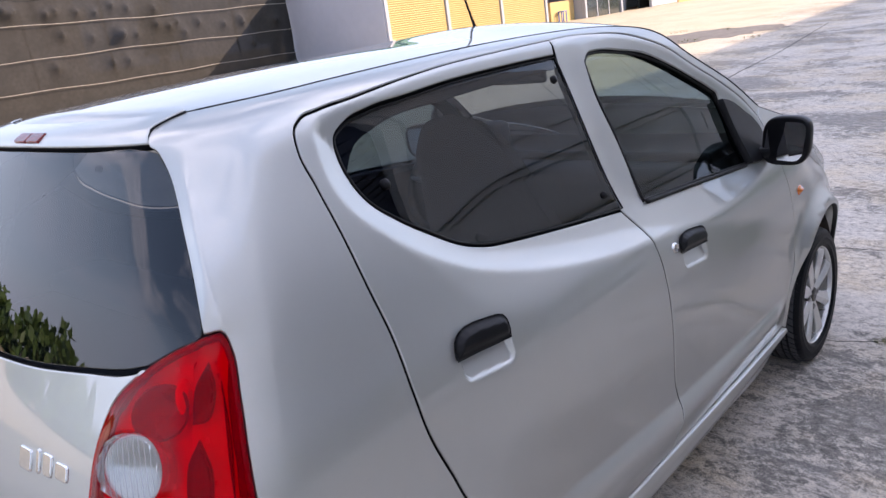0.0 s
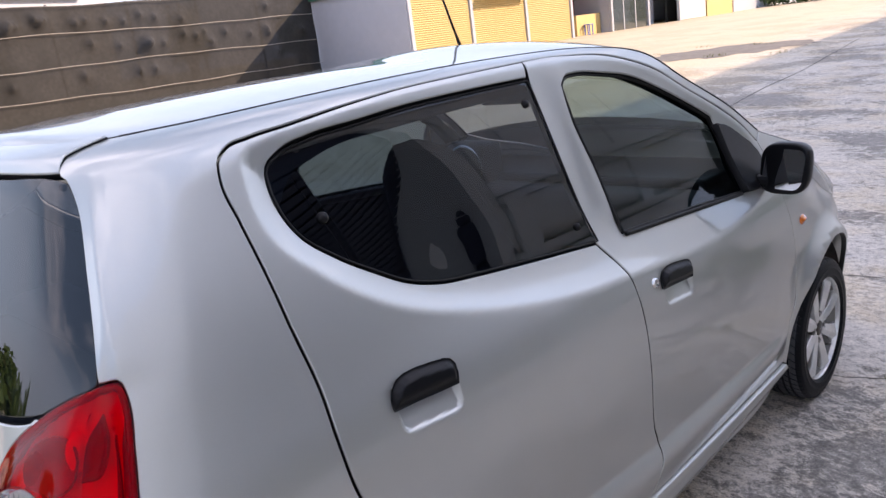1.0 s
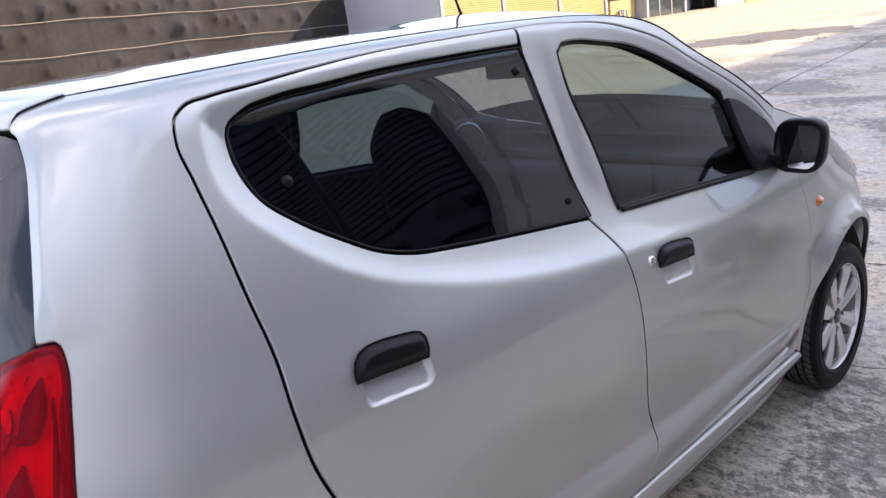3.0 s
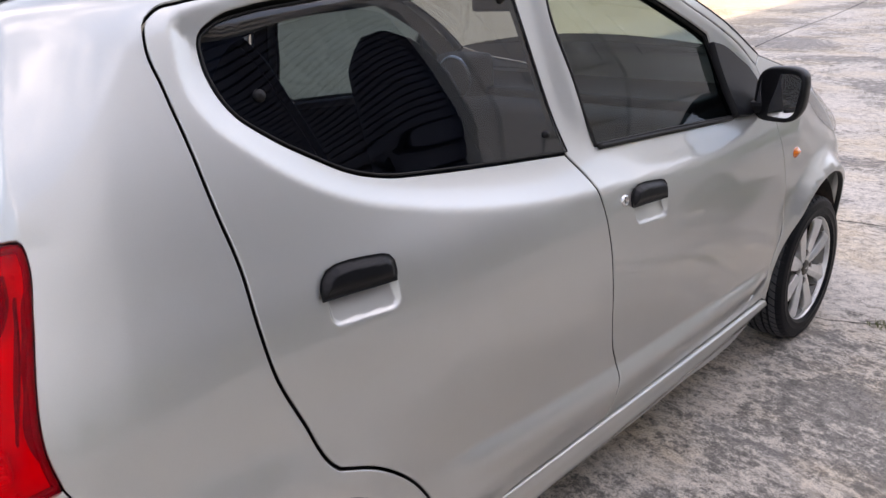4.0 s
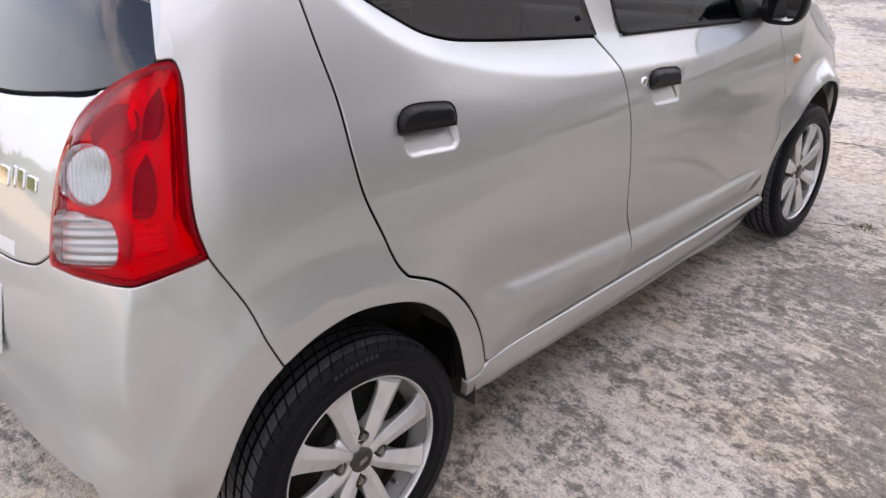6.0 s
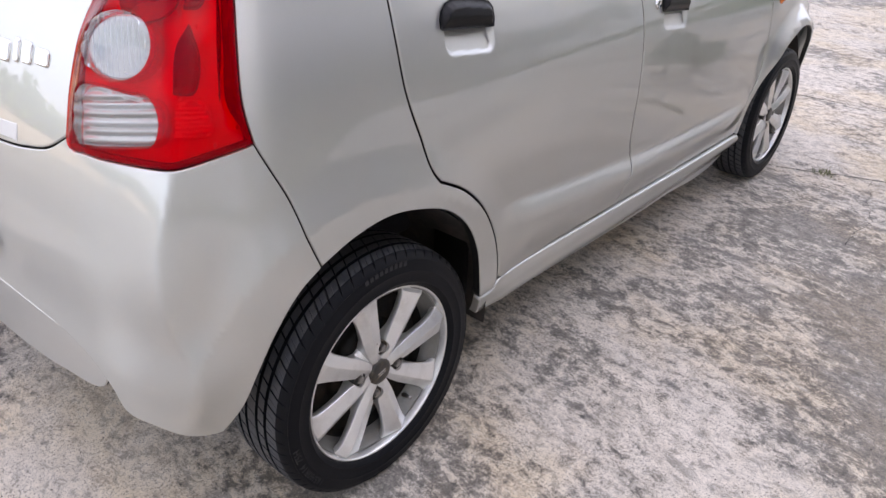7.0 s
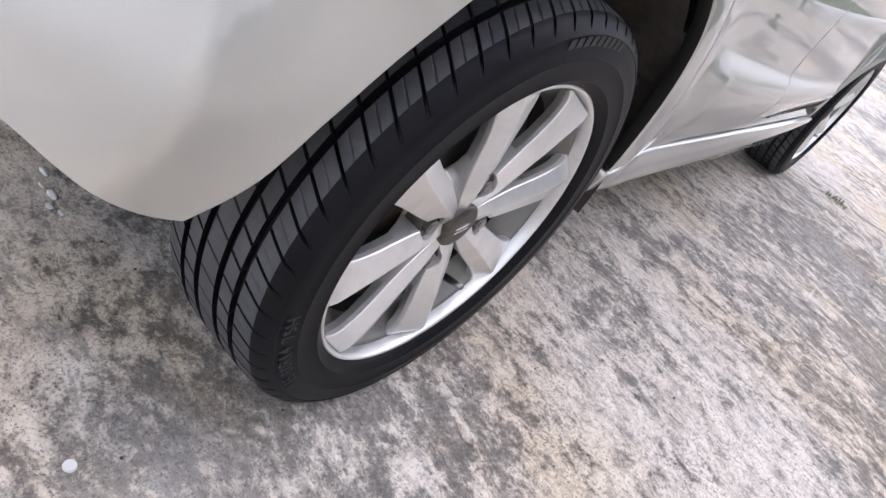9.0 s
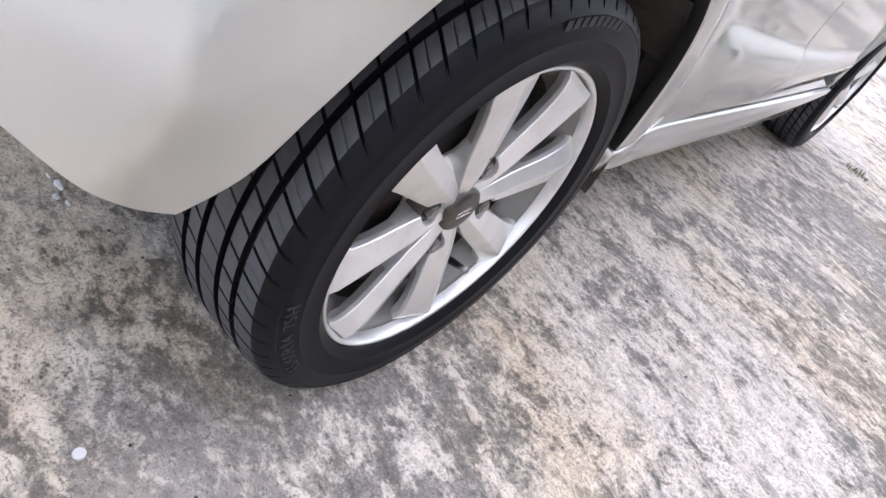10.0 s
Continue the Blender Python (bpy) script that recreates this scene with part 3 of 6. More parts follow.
# ---- the yard ----
def rise(x, y):
    """The yard climbs slightly towards the sheds."""
    return 0.80 * ramp(-0.53 * np.asarray(x) + 0.85 * np.asarray(y), 4, 33)


ax = np.r_[np.linspace(-400, -34, 14), np.linspace(-32, 14, 70), np.linspace(18, 300, 12)]
ay = np.r_[np.linspace(-200, -12, 10), np.linspace(-10, 60, 100), np.linspace(64, 500, 14)]
gx, gy = np.meshgrid(ax, ay, indexing="ij")
gz = rise(gx, gy)
ny = len(ay)
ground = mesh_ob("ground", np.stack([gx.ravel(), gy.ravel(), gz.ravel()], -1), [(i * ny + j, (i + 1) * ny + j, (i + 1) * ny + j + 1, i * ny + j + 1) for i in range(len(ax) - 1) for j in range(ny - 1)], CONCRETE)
tagged(ground, "weathered grey concrete yard with pale and dark stains", "ground", kind="structure")


def jagged(points, width, seed, step=0.02, sway=0.02):
    """A broken line on the ground: a thin ribbon of uneven width."""
    rng = random.Random(seed)
    p = np.array(points, float)
    d = np.r_[0, np.cumsum(np.hypot(*np.diff(p, axis=0).T))]
    s = np.arange(0, d[-1], step)
    x, y = np.interp(s, d, p[:, 0]), np.interp(s, d, p[:, 1])
    wob = np.cumsum([rng.uniform(-1, 1) for _ in s])
    wob = sway * (wob - np.linspace(wob[0], wob[-1], len(s))) / max(1.0, np.abs(wob).max())
    t = np.stack([np.gradient(x), np.gradient(y)], -1)
    t /= np.hypot(*t.T)[:, None] + 1e-9
    n = np.stack([-t[:, 1], t[:, 0]], -1)
    verts, faces = [], []
    for i in range(len(s)):
        w = width * rng.uniform(0.25, 1.0)
        c = np.array([x[i], y[i]]) + n[i] * wob[i]
        for sd in (-1, 1):
            q = c + sd * w / 2 * n[i]
            verts.append((q[0], q[1], float(rise(*q)) + 0.0016))
    faces = [(2 * i, 2 * i + 2, 2 * i + 3, 2 * i + 1) for i in range(len(s) - 1)]
    return verts, faces


for name, pts, width, seed in (("crack", [(0.60, 2.46), (0.79, 2.51), (1.13, 2.66), (1.46, 2.79), (2.1, 3.0), (3.4, 3.2)], 0.009, 1),
                               ("joint", [(-1.2, 3.55), (0.6, 3.73), (1.33, 3.78), (3.5, 4.0)], 0.012, 2),
                               ("joint_far", [(-2.2, 6.0), (-2.83, 9.47), (-3.05, 11.6), (-3.1, 13.4), (-3.5, 18.0)], 0.035, 3),
                               ("crack_fine", [(1.13, 2.66), (1.25, 2.2), (1.22, 1.9)], 0.003, 4),
                               ("joint_left", [(-4.2, -3.0), (-3.9, 3.0), (-2.83, 9.47)], 0.012, 5)):
    v, f = jagged(pts, width, seed, sway=0.03 if "crack" in name else 0.012)
    tagged(mesh_ob(name, v, f, GAP, smooth=False), "dark crack in the concrete", "crack", kind="structure")

# broken patch far out
rng = random.Random(5)
ang = np.linspace(0, 2 * np.pi, 40, endpoint=False)
rad = [1 + 0.22 * rng.uniform(-1, 1) for _ in ang]
cx, cy = -6.3, 17.1
vv = [(cx + 1.7 * r * math.cos(a) - 0.3 * math.sin(a), cy + 1.0 * r * math.sin(a) + 0.95 * math.cos(a)) for a, r in zip(ang, rad)]
tagged(mesh_ob("patch", [(x, y, float(rise(x, y)) + 0.006) for x, y in vv] + [(x, y, float(rise(x, y)) - 0.02) for x, y in vv], [tuple(range(40))] + [(i, i + 40, (i + 1) % 40 + 40, (i + 1) % 40) for i in range(40)], ROUGHPATCH, smooth=False), "rough broken patch in the concrete", "ground patch", kind="structure")


def tuft(name, spots, height, seed, mat, label, blades=26, spread=0.05):
    """Grass or weeds: many narrow bent blades."""
    rng = random.Random(seed)
    verts, faces = [], []
    for x, y in spots:
        z0 = float(rise(x, y))
        for _ in range(blades):
            a, r = rng.uniform(0, 6.283), spread * math.sqrt(rng.random())
            bx, by = x + r * math.cos(a), y + r * math.sin(a)
            h, lean, w = height * rng.uniform(0.4, 1.0), rng.uniform(0.2, 0.9), height * 0.05 * rng.uniform(0.6, 1.4)
            d = rng.uniform(0, 6.283)
            dx, dy = math.cos(d), math.sin(d)
            k = len(verts)
            for t, ww in ((0, 1.0), (0.5, 0.8), (1.0, 0.08)):
                px, py, pz = bx + dx * lean * h * t * t, by + dy * lean * h * t * t, z0 + h * t * (1 - 0.25 * lean * t)
                verts += [(px - dy * w * ww, py + dx * w * ww, pz), (px + dy * w * ww, py - dx * w * ww, pz)]
            faces += [(k, k + 1, k + 3, k + 2), (k + 2, k + 3, k + 5, k + 4)]
    ob = mesh_ob(name, verts, faces, mat, smooth=False)
    return tagged(ob, label, "weeds", kind="stuff")


crack_x = np.array([0.79, 1.13, 1.46, 2.1, 3.4])
crack_y = np.array([2.51, 2.66, 2.79, 3.0, 3.2])
rng = random.Random(9)
spots = [(x, float(np.interp(x, crack_x, crack_y)) + rng.uniform(-0.02, 0.02)) for x in [0.93, 0.96, 1.2, 1.23] + [rng.uniform(1.25, 1.7) for _ in range(16)] + [rng.uniform(1.7, 2.4) for _ in range(12)]]
tuft("weeds", spots, 0.035, 3, WEED, "low dry weeds growing in the crack", 22, 0.035)
tuft("weeds", [(cx + rng.uniform(-1.8, 1.8), cy + rng.uniform(-1.2, 1.2)) for _ in range(7)], 0.08, 6, WEED, "tufts of grass on the broken patch", 30, 0.25)


def leafy(name, at, radius, height, count, size, seed, mats, label, category, stem=0.02):
    """A small shrub: bent stems and many single leaves in an uneven crown."""
    rng = random.Random(seed)
    root = thing(name, label, category, at)
    verts, faces = [], []
    sv, sf = [], []
    for _ in range(max(4, count // 60)):
        a, r = rng.uniform(0, 6.283), radius * rng.uniform(0.2, 0.8)
        tip = (r * math.cos(a), r * math.sin(a), height * rng.uniform(0.5, 0.95))
        v, f = tube([(0.02 * math.cos(a), 0.02 * math.sin(a), 0), (tip[0] * 0.4, tip[1] * 0.4, tip[2] * 0.6), tip], [stem, stem * 0.6, stem * 0.2], 6)
        k = len(sv)
        sv += list(v)
        sf += [tuple(i + k for i in g) for g in f]
    mesh_ob("stems", sv, sf, mats[1], root)
    for _ in range(count):
        a, b = rng.uniform(0, 6.283), math.acos(rng.uniform(-0.5, 1))
        lump = 0.75 + 0.25 * math.sin(3 * a + seed) * math.cos(4 * b)
        rr = lump * (0.45 + 0.55 * rng.random() ** 0.4)
        p = np.array([radius * rr * math.sin(b) * math.cos(a), radius * rr * math.sin(b) * math.sin(a), height * 0.5 + height * 0.5 * rr * math.cos(b)])
        d = np.array([rng.gauss(0, 1), rng.gauss(0, 1), rng.gauss(0.2, 0.7)])
        d /= np.linalg.norm(d)
        s_ = np.cross(d, (rng.gauss(0, 1), rng.gauss(0, 1), rng.gauss(0, 1)))
        s_ /= np.linalg.norm(s_) + 1e-9
        L, W = size * rng.uniform(0.6, 1.3), size * 0.28
        k = len(verts)
        droop = np.array([0, 0, -0.25 * L])
        verts += [p, p + d * L * 0.5 + s_ * W, p + d * L + droop, p + d * L * 0.5 - s_ * W]
        faces += [(k, k + 1, k + 2), (k, k + 2, k + 3)]
    crown = mesh_ob("crown", verts, faces, mats[0], root, smooth=False)
    return root


leafy("shrub", (1.60, 3.62, 0.0), 0.16, 0.38, 420, 0.07, 4, (LEAF, STEM), "low green weed bush beside the yard joint", "shrub", 0.006)
leafy("shrub", (2.0, 3.9, 0.0), 0.25, 0.5, 500, 0.08, 8, (LEAF, STEM), "low green weed bush beside the yard joint", "shrub", 0.006)

# small litter
bm = bmesh.new()
bmesh.ops.create_cone(bm, cap_ends=True, segments=20, radius1=0.0068, radius2=0.0062, depth=0.003)
bmesh.ops.transform(bm, verts=bm.verts, matrix=Matrix.Translation((0.722, -0.36, 0.0018)))
tagged(part("bottle_cap", bm, PLATE, None), "small white round disc on the concrete", "litter")
for n_, (x, y) in enumerate(((0.335, -0.205), (0.355, -0.20), (0.375, -0.214), (0.31, -0.19), (0.39, -0.206))):
    bm = bmesh.new()
    bmesh.ops.create_icosphere(bm, subdivisions=1, radius=0.004 + 0.003 * (n_ % 2))
    for q in bm.verts:
        q.co = Vector((q.co.x * 1.7 + x, q.co.y * (0.6 + 0.3 * (n_ % 3)) + y, max(0, q.co.z * 0.45 + 0.001)))
    tagged(part("scrap", bm, PLATE, None), "crumpled whitish scrap on the concrete", "litter", group="scraps under the bumper")
rng = random.Random(77)
vv, ff = [], []
for _ in range(500):
    x, y, r = rng.uniform(-0.6, 2.4), rng.uniform(-0.9, 3.2), rng.uniform(0.0012, 0.0032)
    k = len(vv)
    vv += [(x + r, y, 0), (x, y + r, 0), (x - r, y, 0), (x, y - r, 0), (x + r * 0.2, y, r)]
    ff += [(k, k + 1, k + 4), (k + 1, k + 2, k + 4), (k + 2, k + 3, k + 4), (k + 3, k, k + 4)]
tagged(mesh_ob("grit", vv, ff, GRIT, smooth=False), "scattered dark grit on the concrete", "grit", kind="stuff")

# ---- facade behind the viewer, which shades the yard ----
FACADE = pose(7.15, 0, 0, 0, 0, 1)
H, LOW, STEP = 8.9, 6.5, 13.0  # the front steps down beyond STEP
OPEN = (0.9, 7.7, 8.2)  # the tall shuttered opening: from, to, height
for name, a0, a1, b0 in (("wall_east_1", -30, OPEN[0], -0.2), ("wall_east_2", OPEN[1], STEP, -0.2), ("wall_east_3", OPEN[0], OPEN[1], OPEN[2]), ("wall_east_4", STEP, 90, -0.2)):
    wall = part(name, boxed(0.0, 0.5 if a0 < STEP else 0.45, a0, a1, b0, H if a0 < STEP else LOW), PLASTER, None)
    wall.matrix_basis = FACADE
    tagged(wall, "pale plastered building front with moulded panels and cornices", "wall", kind="structure")
for z0, z1, d in ((H - 0.35, H, 0.30), (H - 0.55, H - 0.35, 0.16), (LOW - 0.35, LOW, 0.28), (LOW - 0.55, LOW - 0.35, 0.15), (3.55, 3.75, 0.16), (3.40, 3.55, 0.08), (0.0, 0.55, 0.05)):
    for a0, a1 in ((-30, STEP),) if z0 > OPEN[2] else ((STEP + 0.01, 90),) if z0 > 5 else ((-30, OPEN[0] - 0.35), (OPEN[1] + 0.30, 90)):
        ob = part("trim", boxed(-d, 0.0, a0, a1, z0, z1, 0.02), PLASTER, None)
        ob.matrix_basis = FACADE
        tagged(ob, "moulded plaster cornice", "trim", kind="structure")
for i in range(29):
    y0 = -26.8 + i * 4.0
    for z0, z1 in ((0.8, 3.1), (4.2, 7.2 if y0 < 12 else 5.6)):
        if i in (7, 8):
            continue
        bm = bmesh.new()
        for a0, a1, b0, b1 in ((y0, y0 + 2.6, z0, z0 + 0.10), (y0, y0 + 2.6, z1 - 0.10, z1), (y0, y0 + 0.10, z0 + 0.10, z1 - 0.10), (y0 + 2.5, y0 + 2.6, z0 + 0.10, z1 - 0.10)):
            box(bm, -0.05, 0.0, a0, a1, b0, b1, 0.012, 1)
        ob = part("panel_moulding", bm, PLASTER, None)
        ob.matrix_basis = FACADE
        tagged(ob, "rectangular plaster moulding", "trim", kind="structure")
    if i != 7:
        ob = part("pilaster", boxed(-0.10, 0.0, y0 + 2.95, y0 + 3.45, 0.55, (H if y0 < 12 else LOW) - 0.55, 0.02), PLASTER, None)
        ob.matrix_basis = FACADE
        tagged(ob, "flat plaster pilaster", "trim", kind="structure")
shutter = part("roller_shutter", boxed(0.30, 0.40, OPEN[0], OPEN[1], 0.0, OPEN[2]), SHUTTERNAVY, None)
shutter.matrix_basis = FACADE
tagged(shutter, "tall dark navy roller shutter in the building front", "shutter")
SLAT, k = None, 0
while k * 0.165 < OPEN[2] - 0.02:
    if SLAT is None:
        bm = bmesh.new()
        box(bm, 0.245, 0.298, OPEN[0] + 0.004, OPEN[1] - 0.004, 0.012, 0.150, 0.03, 2)
        slat = part("slat", bm, SHUTTERNAVY, shutter)
        SLAT = slat.data
    else:
        slat = new("slat", SLAT)
        slat.parent = shutter
    slat.matrix_basis = pose(0, 0, k * 0.165)
    k += 1
# planting bed at its foot
bed = part("kerb", boxed(-2.5, -2.32, -30, 90, -0.1, 0.16, 0.02), KERB, None)
bed.matrix_basis = FACADE
tagged(bed, "white kerb of the planting bed", "kerb", kind="structure")
for a0, a1, b0, b1 in ((-5.0, -4.82, 7.5, 36.0), (-4.82, -2.5, 7.32, 7.5), (-4.82, -2.5, 36.0, 36.18)):
    edge_ = part("kerb", boxed(a0, a1, b0, b1, -0.1, 0.17, 0.02), KERB, None)
    edge_.matrix_basis = FACADE
    tagged(edge_, "white kerb of the wider lawn", "kerb", kind="structure")
island = part("lawn", boxed(-4.82, -2.5, 7.5, 36.0, -0.1, 0.13), GRASS, None)
island.matrix_basis = FACADE
tagged(island, "green lawn inside the white kerb", "lawn", kind="structure")
soil = part("lawn", boxed(-2.32, 0.0, -30, 90, -0.1, 0.12), GRASS, None)
soil.matrix_basis = FACADE
tagged(soil, "green planting bed along the building", "lawn", kind="structure")
for i, (y, r, h) in enumerate(((-2.6, 0.5, 1.1), (-0.6, 0.45, 0.9), (0.9, 0.6, 1.5), (2.4, 0.5, 1.0), (3.6, 0.7, 1.7), (5.2, 0.6, 1.2), (7.0, 0.8, 1.9), (8.9, 0.75, 2.3))):
    p = FACADE @ Vector((-1.3, y, 0.1))
    leafy("bush", tuple(p), r, h, 700, 0.13, 20 + i, (LEAF, STEM), "green leafy bush in the planting bed", "bush", 0.012)

# ---- fence with dark netting ----
fence = thing("fence", "tall fence hung with dark shade netting and pale battens", "fence")
rng = random.Random(12)
DIMPLES = [(rng.uniform(4, 17), rng.choice((2.42, 2.5, 2.58, 3.3, 3.2, 1.7)) + rng.uniform(-0.1, 0.1)) for _ in range(46)]
ny_, nz_ = 420, 46
vv = []
ys = np.linspace(3.2, 17.4, ny_)
for y in ys:
    for k in range(nz_):
        t = k / (nz_ - 1)
        x = -20.95 - 0.062 * (y - 5.5)
        top = 3.71 + 0.03 * math.sin(y * 1.3)
        z = float(rise(x, y)) * (1 - t) + top * t
        dent = 0.035 * noise.noise(Vector((y * 0.8, z * 1.2, 3.0))) + 0.012 * noise.noise(Vector((y * 3.1, z * 2.5, 7.0))) - 0.05 + sum(0.24 * math.exp(-math.hypot(y - a, z - b) / 0.13) for a, b in DIMPLES if abs(y - a) < 0.6)
        vv.append((x + dent, y, z))
mesh_ob("netting", vv, [(i * nz_ + j, (i + 1) * nz_ + j, (i + 1) * nz_ + j + 1, i * nz_ + j + 1) for i in range(ny_ - 1) for j in range(nz_ - 1)], NET, fence, label="sagging dark brown shade net")
for zz in (3.70, 2.93, 2.05, 1.18):
    pts = [(-20.86 - 0.062 * (y - 5.5), y, zz + 0.022 * math.sin(y * 0.7 + zz * 3) + 0.012 * math.sin(y * 2.3 + zz) - 0.06 * ramp(5 - y, 0, 24)) for y in np.linspace(3.2, 17.4, 60)]
    v, f = tube(pts, 0.011, 6)
    mesh_ob("batten", v, f, BATTEN if zz < 3 else STEELDARK, fence)
for y in np.arange(3.2, 17.5, 2.35):
    x = -21.06 - 0.062 * (y - 5.5)
    v, f = tube([(x, y, float(rise(x, y))), (x, y, 3.75)], 0.035, 8)
    mesh_ob("post", v, f, STEELDARK, fence)

# ---- sheds across the yard ----
SX = -16.85
shed = thing("shed", "low white-walled shed row with yellow roller shutters and green roof edge", "shed")
base = 0.62
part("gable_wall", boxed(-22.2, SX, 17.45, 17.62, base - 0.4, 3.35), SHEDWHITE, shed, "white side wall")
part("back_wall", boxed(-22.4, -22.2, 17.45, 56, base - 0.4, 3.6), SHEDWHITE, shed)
part("roof", boxed(-22.6, SX + 0.35, 17.3, 56, 3.36, 3.66, 0.02), SHEDGREEN, shed, "green sheet-metal roof edge")
bounds = [17.57, 20.63, 23.84, 26.9, 30.02, 33.3, 36.42, 42.87, 56.0]
for y in bounds[:-1]:
    part("post", boxed(SX - 0.08, SX + 0.06, y - 0.07, y + 0.07, base, 3.36), SHEDWHITE, shed)
for i in range(3):
    y0, y1 = bounds[i] + 0.09, bounds[i + 1] - 0.09
    sh = part("roller_shutter", boxed(SX - 0.06, SX - 0.04, y0, y1, base, 2.95), YELLOW, shed, "pale yellow slatted roller shutter")
    slat = boxed(SX - 0.045, SX + 0.005, y0, y1, 0.0, 0.058, 0.012, 1)
    me = bpy.data.meshes.new("slat")
    slat.to_mesh(me)
    slat.free()
    me.materials.append(YELLOW)
    for k in range(32):
        ob = new("slat", me)
        ob.parent = sh
        ob.location = (0, 0, base + 0.10 + k * 0.0715)
    part("lintel", boxed(SX - 0.06, SX + 0.02, y0 - 0.02, y1 + 0.02, 2.95, 3.36), SHEDGREEN, shed)
part("partition", boxed(-22.2, SX - 0.1, 26.84, 26.96, base, 3.36), SHEDWHITE, shed)
part("partition", boxed(-22.2, SX - 0.1, 29.96, 30.08, base, 3.36), SHEDWHITE, shed)
part("red_wall", boxed(SX - 2.0, SX - 1.9, 26.96, 29.96, base, 3.36), REDWALL, shed, "dark red inner wall")
part("counter", boxed(SX - 1.2, SX - 0.5, 28.0, 29.9, base, base + 1.05, 0.02), YELLOW, shed, "yellow counter")
part("glass_front", boxed(SX - 0.04, SX - 0.02, 30.1, 33.2, base, 3.0), SHOPGLASS, shed, "dark glazed shop front")
for y in (31.1, 32.15):
    part("mullion", boxed(SX - 0.06, SX + 0.0, y - 0.03, y + 0.03, base, 3.0), SHEDWHITE, shed)
part("dado_wall", boxed(SX - 1.5, SX - 1.4, 33.3, 36.4, base, 3.36), SHEDWHITE, shed)
part("dark_bay", boxed(SX - 0.8, SX - 0.7, 36.5, 39.6, base, 3.36), TRIM, shed)
part("plastic_sheet", boxed(SX - 0.06, SX - 0.04, 36.5, 39.5, base + 0.2, 3.2), SHEETGREY, shed)
part("end_wall", boxed(SX - 0.1, SX, 39.6, 42.87, base - 0.2, 3.4), YELLOW, shed, "pale yellow end wall")
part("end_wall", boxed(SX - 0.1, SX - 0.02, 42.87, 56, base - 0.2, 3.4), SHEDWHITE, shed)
bm = bmesh.new()
n_ = 24
top = [bm.verts.new((SX + 0.05, 21.2 + 2.9 * i / n_, 3.10)) for i in range(n_ + 1)]
low = [bm.verts.new((SX + 0.75 + 0.05 * math.sin(i * 1.9), 21.2 + 2.9 * i / n_, 2.72 + 0.05 * math.sin(i * 2.7))) for i in range(n_ + 1)]
for i in range(n_):
    bm.faces.new((top[i], low[i], low[i + 1], top[i + 1]))
part("awning", bm, SHEETGREY, shed, "crumpled silvery awning sheet")
stool = thing("stool", "blue plastic stool beside the yellow counter", "stool", (SX - 0.3, 28.6, float(rise(SX, 28.6))))
part("seat", boxed(-0.15, 0.15, -0.15, 0.15, 0.42, 0.46, 0.02), BLUE, stool)
for sx in (-1, 1):
    for sy in (-1, 1):
        part("leg", boxed(sx * 0.12 - 0.02, sx * 0.12 + 0.02, sy * 0.12 - 0.02, sy * 0.12 + 0.02, 0, 0.43, 0.008), BLUE, stool)

# far hedge, house, trees
rng = random.Random(31)
vv, ff = [], []
for _ in range(6000):
    s_ = rng.random()
    x, y = -18.5 + 10 * s_ + rng.gauss(0, 0.3), 46.5 + 2.5 * math.sin(3 * s_) + rng.gauss(0, 0.5)
    z = float(rise(x, y)) + 1.5 * rng.random() ** 0.8
    L = rng.uniform(0.08, 0.22)
    d = np.array([rng.gauss(0, 1), rng.gauss(0, 1), rng.gauss(0, 1)])
    d *= L / np.linalg.norm(d)
    e_ = np.cross(d, (rng.gauss(0, 1), rng.gauss(0, 1), rng.gauss(0, 1)))
    e_ *= L * 0.5 / (np.linalg.norm(e_) + 1e-9)
    k = len(vv)
    p = np.array((x, y, z))
    vv += [p, p + d + e_, p + d * 1.6, p + d - e_]
    ff += [(k, k + 1, k + 2, k + 3)]
tagged(mesh_ob("hedge", vv, ff, LEAF, smooth=False), "rough green hedge at the yard's end", "hedge", kind="stuff")

house = thing("house", "white two-storey house with a dark roof behind the fence", "house", (-56, 18.6, -1.1))
house.rotation_euler = (0, 0, radians(20))
part("wall", boxed(-4, 4, -4.2, 4.2, 0, 8.2), SHEDWHITE, house)
bm = bmesh.new()
pv = [bm.verts.new(c) for c in ((4.6, -4.8, 8.2), (4.6, 2.0, 8.2), (-4.6, 2.0, 8.2), (-4.6, -4.8, 8.2), (4.6, -1.4, 10.4), (-4.6, -1.4, 10.4))]
for q in ((0, 1, 4), (2, 3, 5), (1, 2, 5, 4), (3, 0, 4, 5), (0, 3, 2, 1)):
    bm.faces.new([pv[i] for i in q])
part("roof", bm, SLATE, house, "dark slate roof")
for y in (-3.2, -2.0, 0.6, 2.4):
    w_ = part("window", boxed(3.98, 4.06, y - 0.35, y + 0.35, 6.3, 7.6), SHEDWHITE, house)
    part("pane", boxed(4.05, 4.08, y - 0.28, y + 0.28, 6.38, 7.52), SHOPGLASS, w_)
part("balcony", boxed(4.0, 5.2, 1.5, 4.0, 5.9, 6.9, 0.03), SHEDWHITE, house)
for i, (x, y, r, h) in enumerate(((-47, 26.0, 1.6, 6.4), (-50, 8, 2.0, 5.6), (-44, 33, 2.2, 5.2), (-52, 15, 2, 5.4))):
    leafy("tree", (x, y, 0), r, h, 1500, 0.28, 60 + i, (LEAF, STEM), "green leafy tree beyond the fence", "tree", 0.08)
